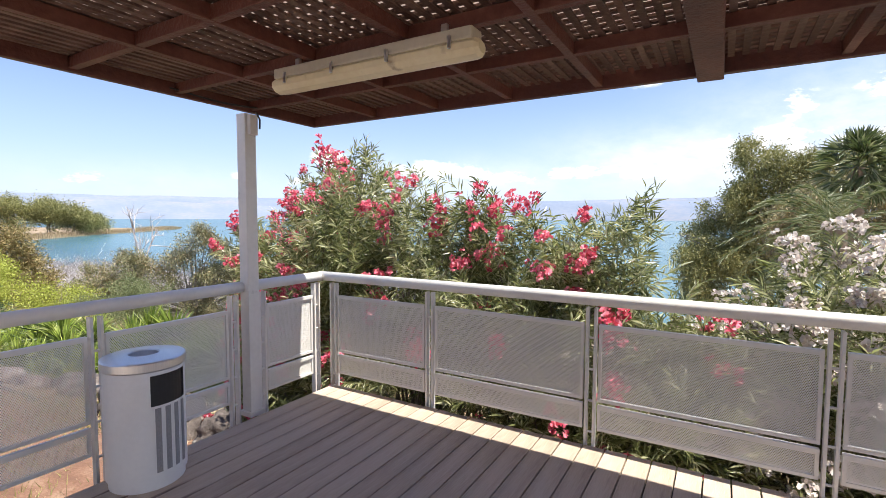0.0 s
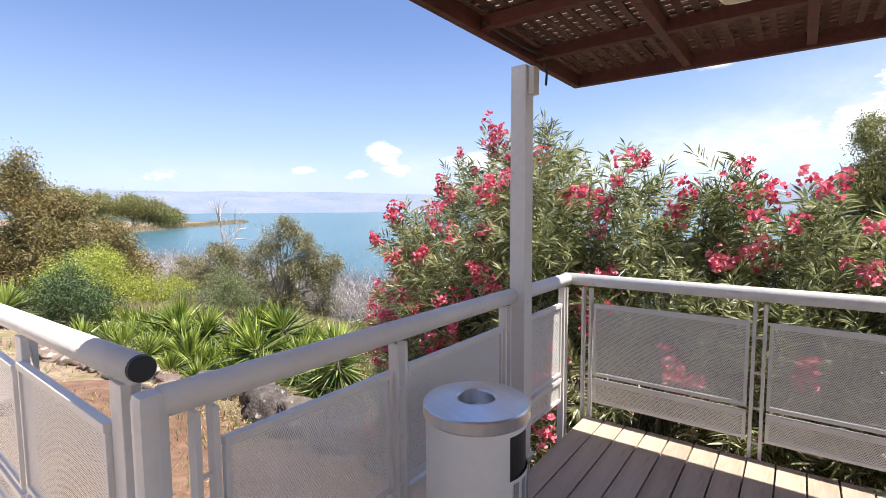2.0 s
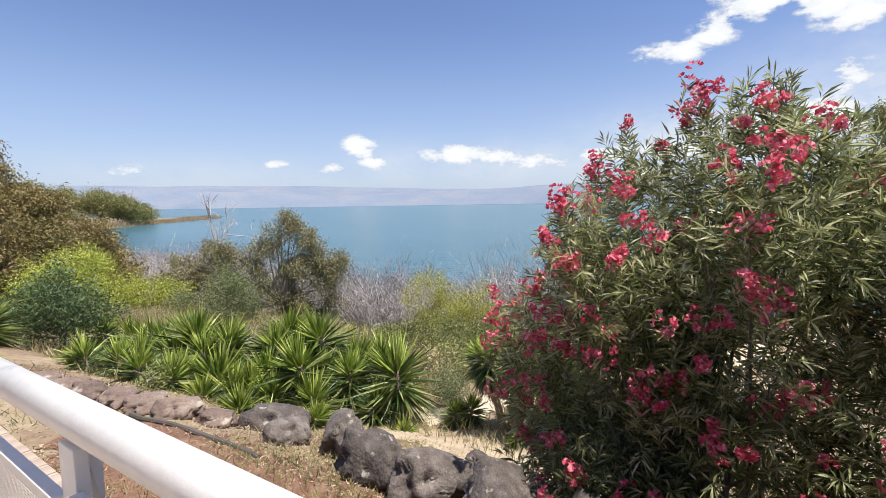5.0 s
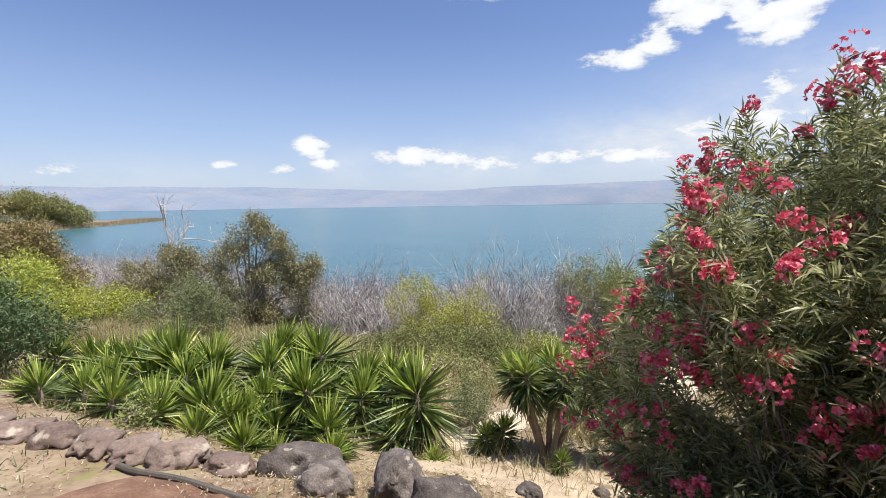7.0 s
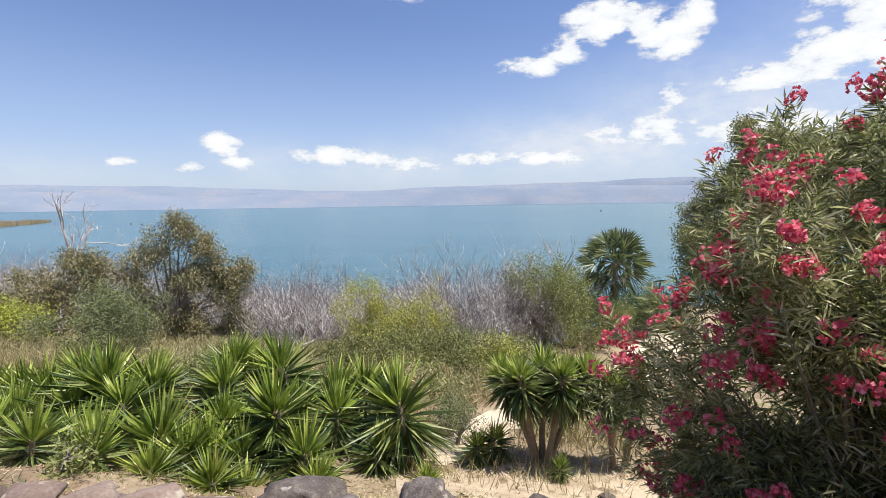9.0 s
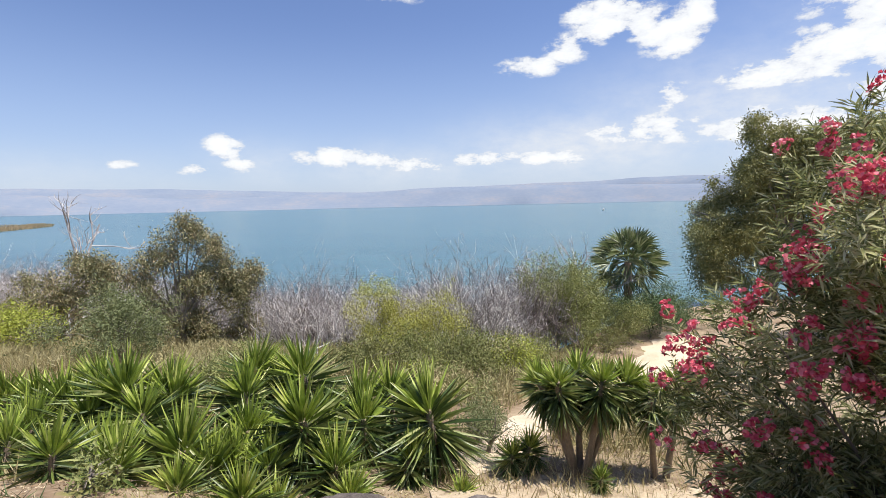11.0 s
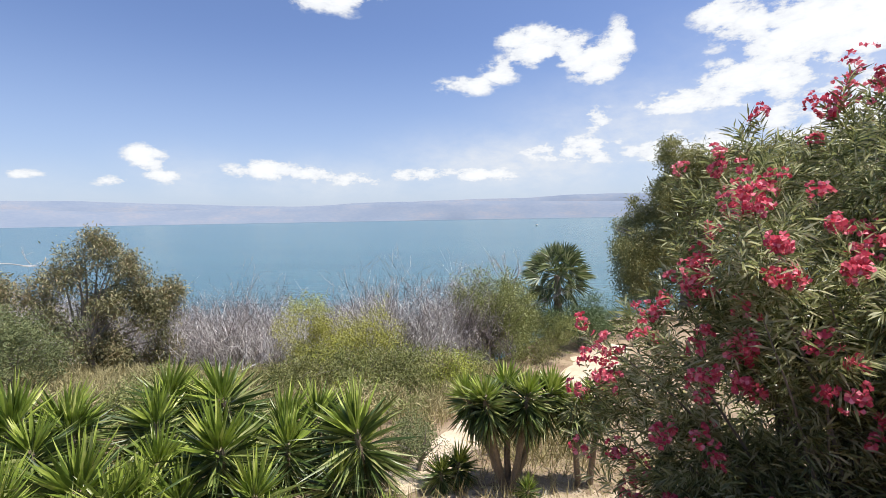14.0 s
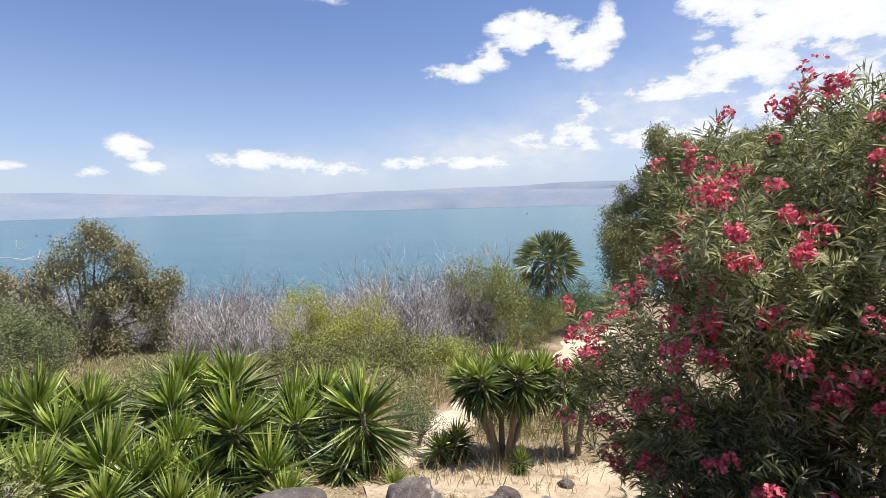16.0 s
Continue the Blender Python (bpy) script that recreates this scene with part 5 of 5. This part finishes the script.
for k, (x, y, h) in enumerate([(-34.0, 17.5, 8.6), (-10.2, 23.5, 6.8), (-19.5, 22, 4.4), (-13.8, 16.5, 3.6), (-14.5, 21, 4.2), (-17.2, 17.0, 2.4), (-16.6, 13.0, 2.1), (-27.5, 12.5, 2.6), (-21.5, 19.0, 4.0), (-18.0, 18.5, 3.4), (-11.8, 21, 4.6), (-23, 20, 3.6)]):
    bare_tree(x, y, h, 80 + k, "bleached leafless tree standing at the shore")

for k, (x, y, h) in enumerate([(-8.9, 24.6, 5.6), (-9.6, 25.2, 4.8), (-18.6, 19.2, 3.9), (-13.3, 20.6, 3.9), (-11.0, 21.6, 4.6), (-16.0, 20.5, 3.4)]):
    bare_tree(x, y, h, 180 + k, "thin grey leafless tree in the shore brush")


def fan_palm(x, y, top, r, seed):
    h = top - gz(x, y)
    rng = np.random.default_rng(seed)
    ob = thing("fan_palm", "green fan palm with pale fronds by the shore path", "palm", (x, y, gz(x, y)))
    bm = bmesh.new()
    add_tube(bm, [(0, 0, -0.2), (0.05, 0, h * 0.5), (0, 0, h)], [0.24, 0.2, 0.17], 10)
    part("trunk", bm, M_YTRUNK, ob)
    P, D, LN = [], [], []
    for k in range(46):
        az, el = rng.uniform(0, 2 * math.pi), rng.uniform(-0.9, 1.35)
        d = np.array([math.cos(el) * math.cos(az), math.cos(el) * math.sin(az), math.sin(el)])
        hub = np.array([0, 0, h]) + d * r * 0.5
        side = unit(np.cross(d, rng.normal(size=3))[None])[0]
        for q in np.linspace(-1.25, 1.25, 15):
            P.append(hub)
            D.append(d * math.cos(q) + side * math.sin(q))
            LN.append(r * 0.55)
        P.append(np.array([0, 0, h]))
        D.append(d)
        LN.append(r * 0.55)
    blades("fronds", np.array(P), unit(np.array(D)), np.array(LN), 0.08, M_PALM, ob, 0.2, 0.5, 0.12)


fan_palm(-7.0, 25.0, -1.55, 1.9, 90)
bush("feathery green bush in front of the fan palm", -7.4, 22.6, 1.5, 1.9, 6000, 0.10, M_TAMARISK, 78)
bush("tall feathery green bush beside the fan palm", -9.4, 23.2, 1.5, 4.3, 14000, 0.11, M_TAMARISK, 79)
bush("rounded green bush by the shore path", -5.6, 24.0, 1.6, 2.2, 7000, 0.10, M_GREENBUSH, 81)
bush("low green bush beside the fan palm", -8.0, 24.5, 1.5, 2.2, 5000, 0.11, M_OLIVE, 76)
bush("low green bush beside the fan palm", -4.2, 26, 2.2, 2.2, 6000, 0.12, M_GREENBUSH, 77)


def feather_palm(x, y, top, r, seed):
    h = top - gz(x, y)
    rng = np.random.default_rng(seed)
    ob = thing("date_palm", "date palm with arching grey-green feather fronds", "palm", (x, y, gz(x, y)))
    bm = bmesh.new()
    add_tube(bm, [(0, 0, -0.2), (0.05, 0, h * 0.5), (0, 0, h)], [0.3, 0.26, 0.24], 10)
    part("trunk", bm, M_YTRUNK, ob)
    P, D = [], []
    for k in range(44):
        az, el = rng.uniform(0, 2 * math.pi), rng.uniform(-0.4, 1.3)
        d = np.array([math.cos(el) * math.cos(az), math.cos(el) * math.sin(az), math.sin(el)])
        side = unit(np.cross(d, [0, 0, 1.0])[None])[0]
        for u in np.linspace(0.12, 1, 34):
            c = np.array([0, 0, h]) + d * r * u - np.array([0, 0, 0.55 * r * u * u])
            t = unit((d - np.array([0, 0, 1.1 * u]))[None])[0]
            for s in (-1, 1):
                P.append(c)
                D.append(t * 0.75 + side * s * 0.6 + rng.normal(size=3) * 0.1 + np.array([0, 0, 0.1]))
    n = len(P)
    blades("fronds", np.array(P), unit(np.array(D)), rng.uniform(0.22, 0.36, n), 0.02, M_PALM, ob, 0.2, 0.4, 0.15)


feather_palm(2.5, 15.5, 1.3, 2.7, 91)
fan_palm(3.6, 19.5, 3.2, 1.35, 92)

# ---- far point with its trees ----
for k, (x, y, h) in enumerate([(-253, 66, 19), (-249, 77, 17), (-246, 88, 20), (-244, 97, 14), (-262, 60, 21), (-252, 107, 9), (-272, 53, 22), (-262, 95, 16)]):
    g = gz(x, y)
    rr = random.Random(k)
    tree("far_tree", "dark green round-headed tree on the far point", (x, y), [(x + rr.uniform(-3, 3), y + rr.uniform(-3, 3), g + h * rr.uniform(0.25, 0.78), rr.uniform(5.0, 7.5), 6.0, h * rr.uniform(0.16, 0.26)) for _ in range(9)], 13000, 0.85, M_DARKTREE, 100 + k, 0.3, 0.0, 8, group="trees on the point")
scatter("reeds", "pale tan reed bank along the far point", "reeds", R, 90000, (-385, -202), (40, 222), (0.8, 2.2), 0.22, M_REED, 0.15, 0.0, lambda x, y: (y > shore_y(x) - 0.5) | (y < shore_y(x) - 16))


def build_boat():
    b = thing("boat", "small white motor boat far out on the lake", "boat", (-14, 420, LAKE), turn=80)
    bm = bmesh.new()
    rows = [[bm.verts.new((x, s * w, z)) for s, z in ((-1, 0.9), (-0.7, -0.1), (0.7, -0.1), (1, 0.9))] for x, w in ((-2.4, 0.9), (0, 1.0), (1.8, 0.7), (3.0, 0.08))]
    for p, q in zip(rows, rows[1:]):
        for k in range(3):
            bm.faces.new((p[k], q[k], q[k + 1], p[k + 1]))
        bm.faces.new((p[3], q[3], q[0], p[0]))
    bm.faces.new(rows[0])
    part("hull", bm, M_WHITE, b)
    part("cabin", box((-0.8, -0.55, 0.85), (0.8, 0.55, 1.8), 0.1), M_WHITE, b)


build_boat()


def build_pipe():
    p = thing("drip_pipe", "grey irrigation pipe lying on the earth before the rocks", "pipe", (-10.4, 2.9, gz(-10.4, 2.9)))
    bm = bmesh.new()
    pts = [(u, 0.10 * math.sin(u * 1.3), gz(-10.4 + u, 2.9 + 0.10 * math.sin(u * 1.3)) - gz(-10.4, 2.9) + 0.04) for u in np.linspace(-1.2, 1.4, 14)]
    add_tube(bm, pts, [0.035] * 14, 8)
    part("tube", bm, M_HOSE, p)


build_pipe()

# ---- planks ----
rng_p = random.Random(3)
mesh_cache = {}


def plank(parent, x0, x1, y0, y1, z=0.0):
    key = (round(x1 - x0, 3), round(y1 - y0, 3))
    if key not in mesh_cache:
        bm = box((0, 0, -0.03), (x1 - x0, y1 - y0, 0), 0.003)
        me = bpy.data.meshes.new("plank")
        bm.to_mesh(me)
        bm.free()
        me.materials.append(M_DECK)
        mesh_cache[key] = me
    ob = new("plank", mesh_cache[key])
    ob.parent = parent
    ob.location = (x0, y0, z + rng_p.uniform(-0.0015, 0.0015))
    return ob


PITCH, GAP = 0.1453, 0.009
for i in range(48):
    x = DECK_X + i * PITCH
    plank(deck, x, x + PITCH - GAP, -2.56, DECK_Y)
for i in range(60):
    x = -3.10 - (i + 1) * PITCH
    plank(walkway, x, x + PITCH - GAP, -2.56, 0.36 if x > -7.1 else 0.90)
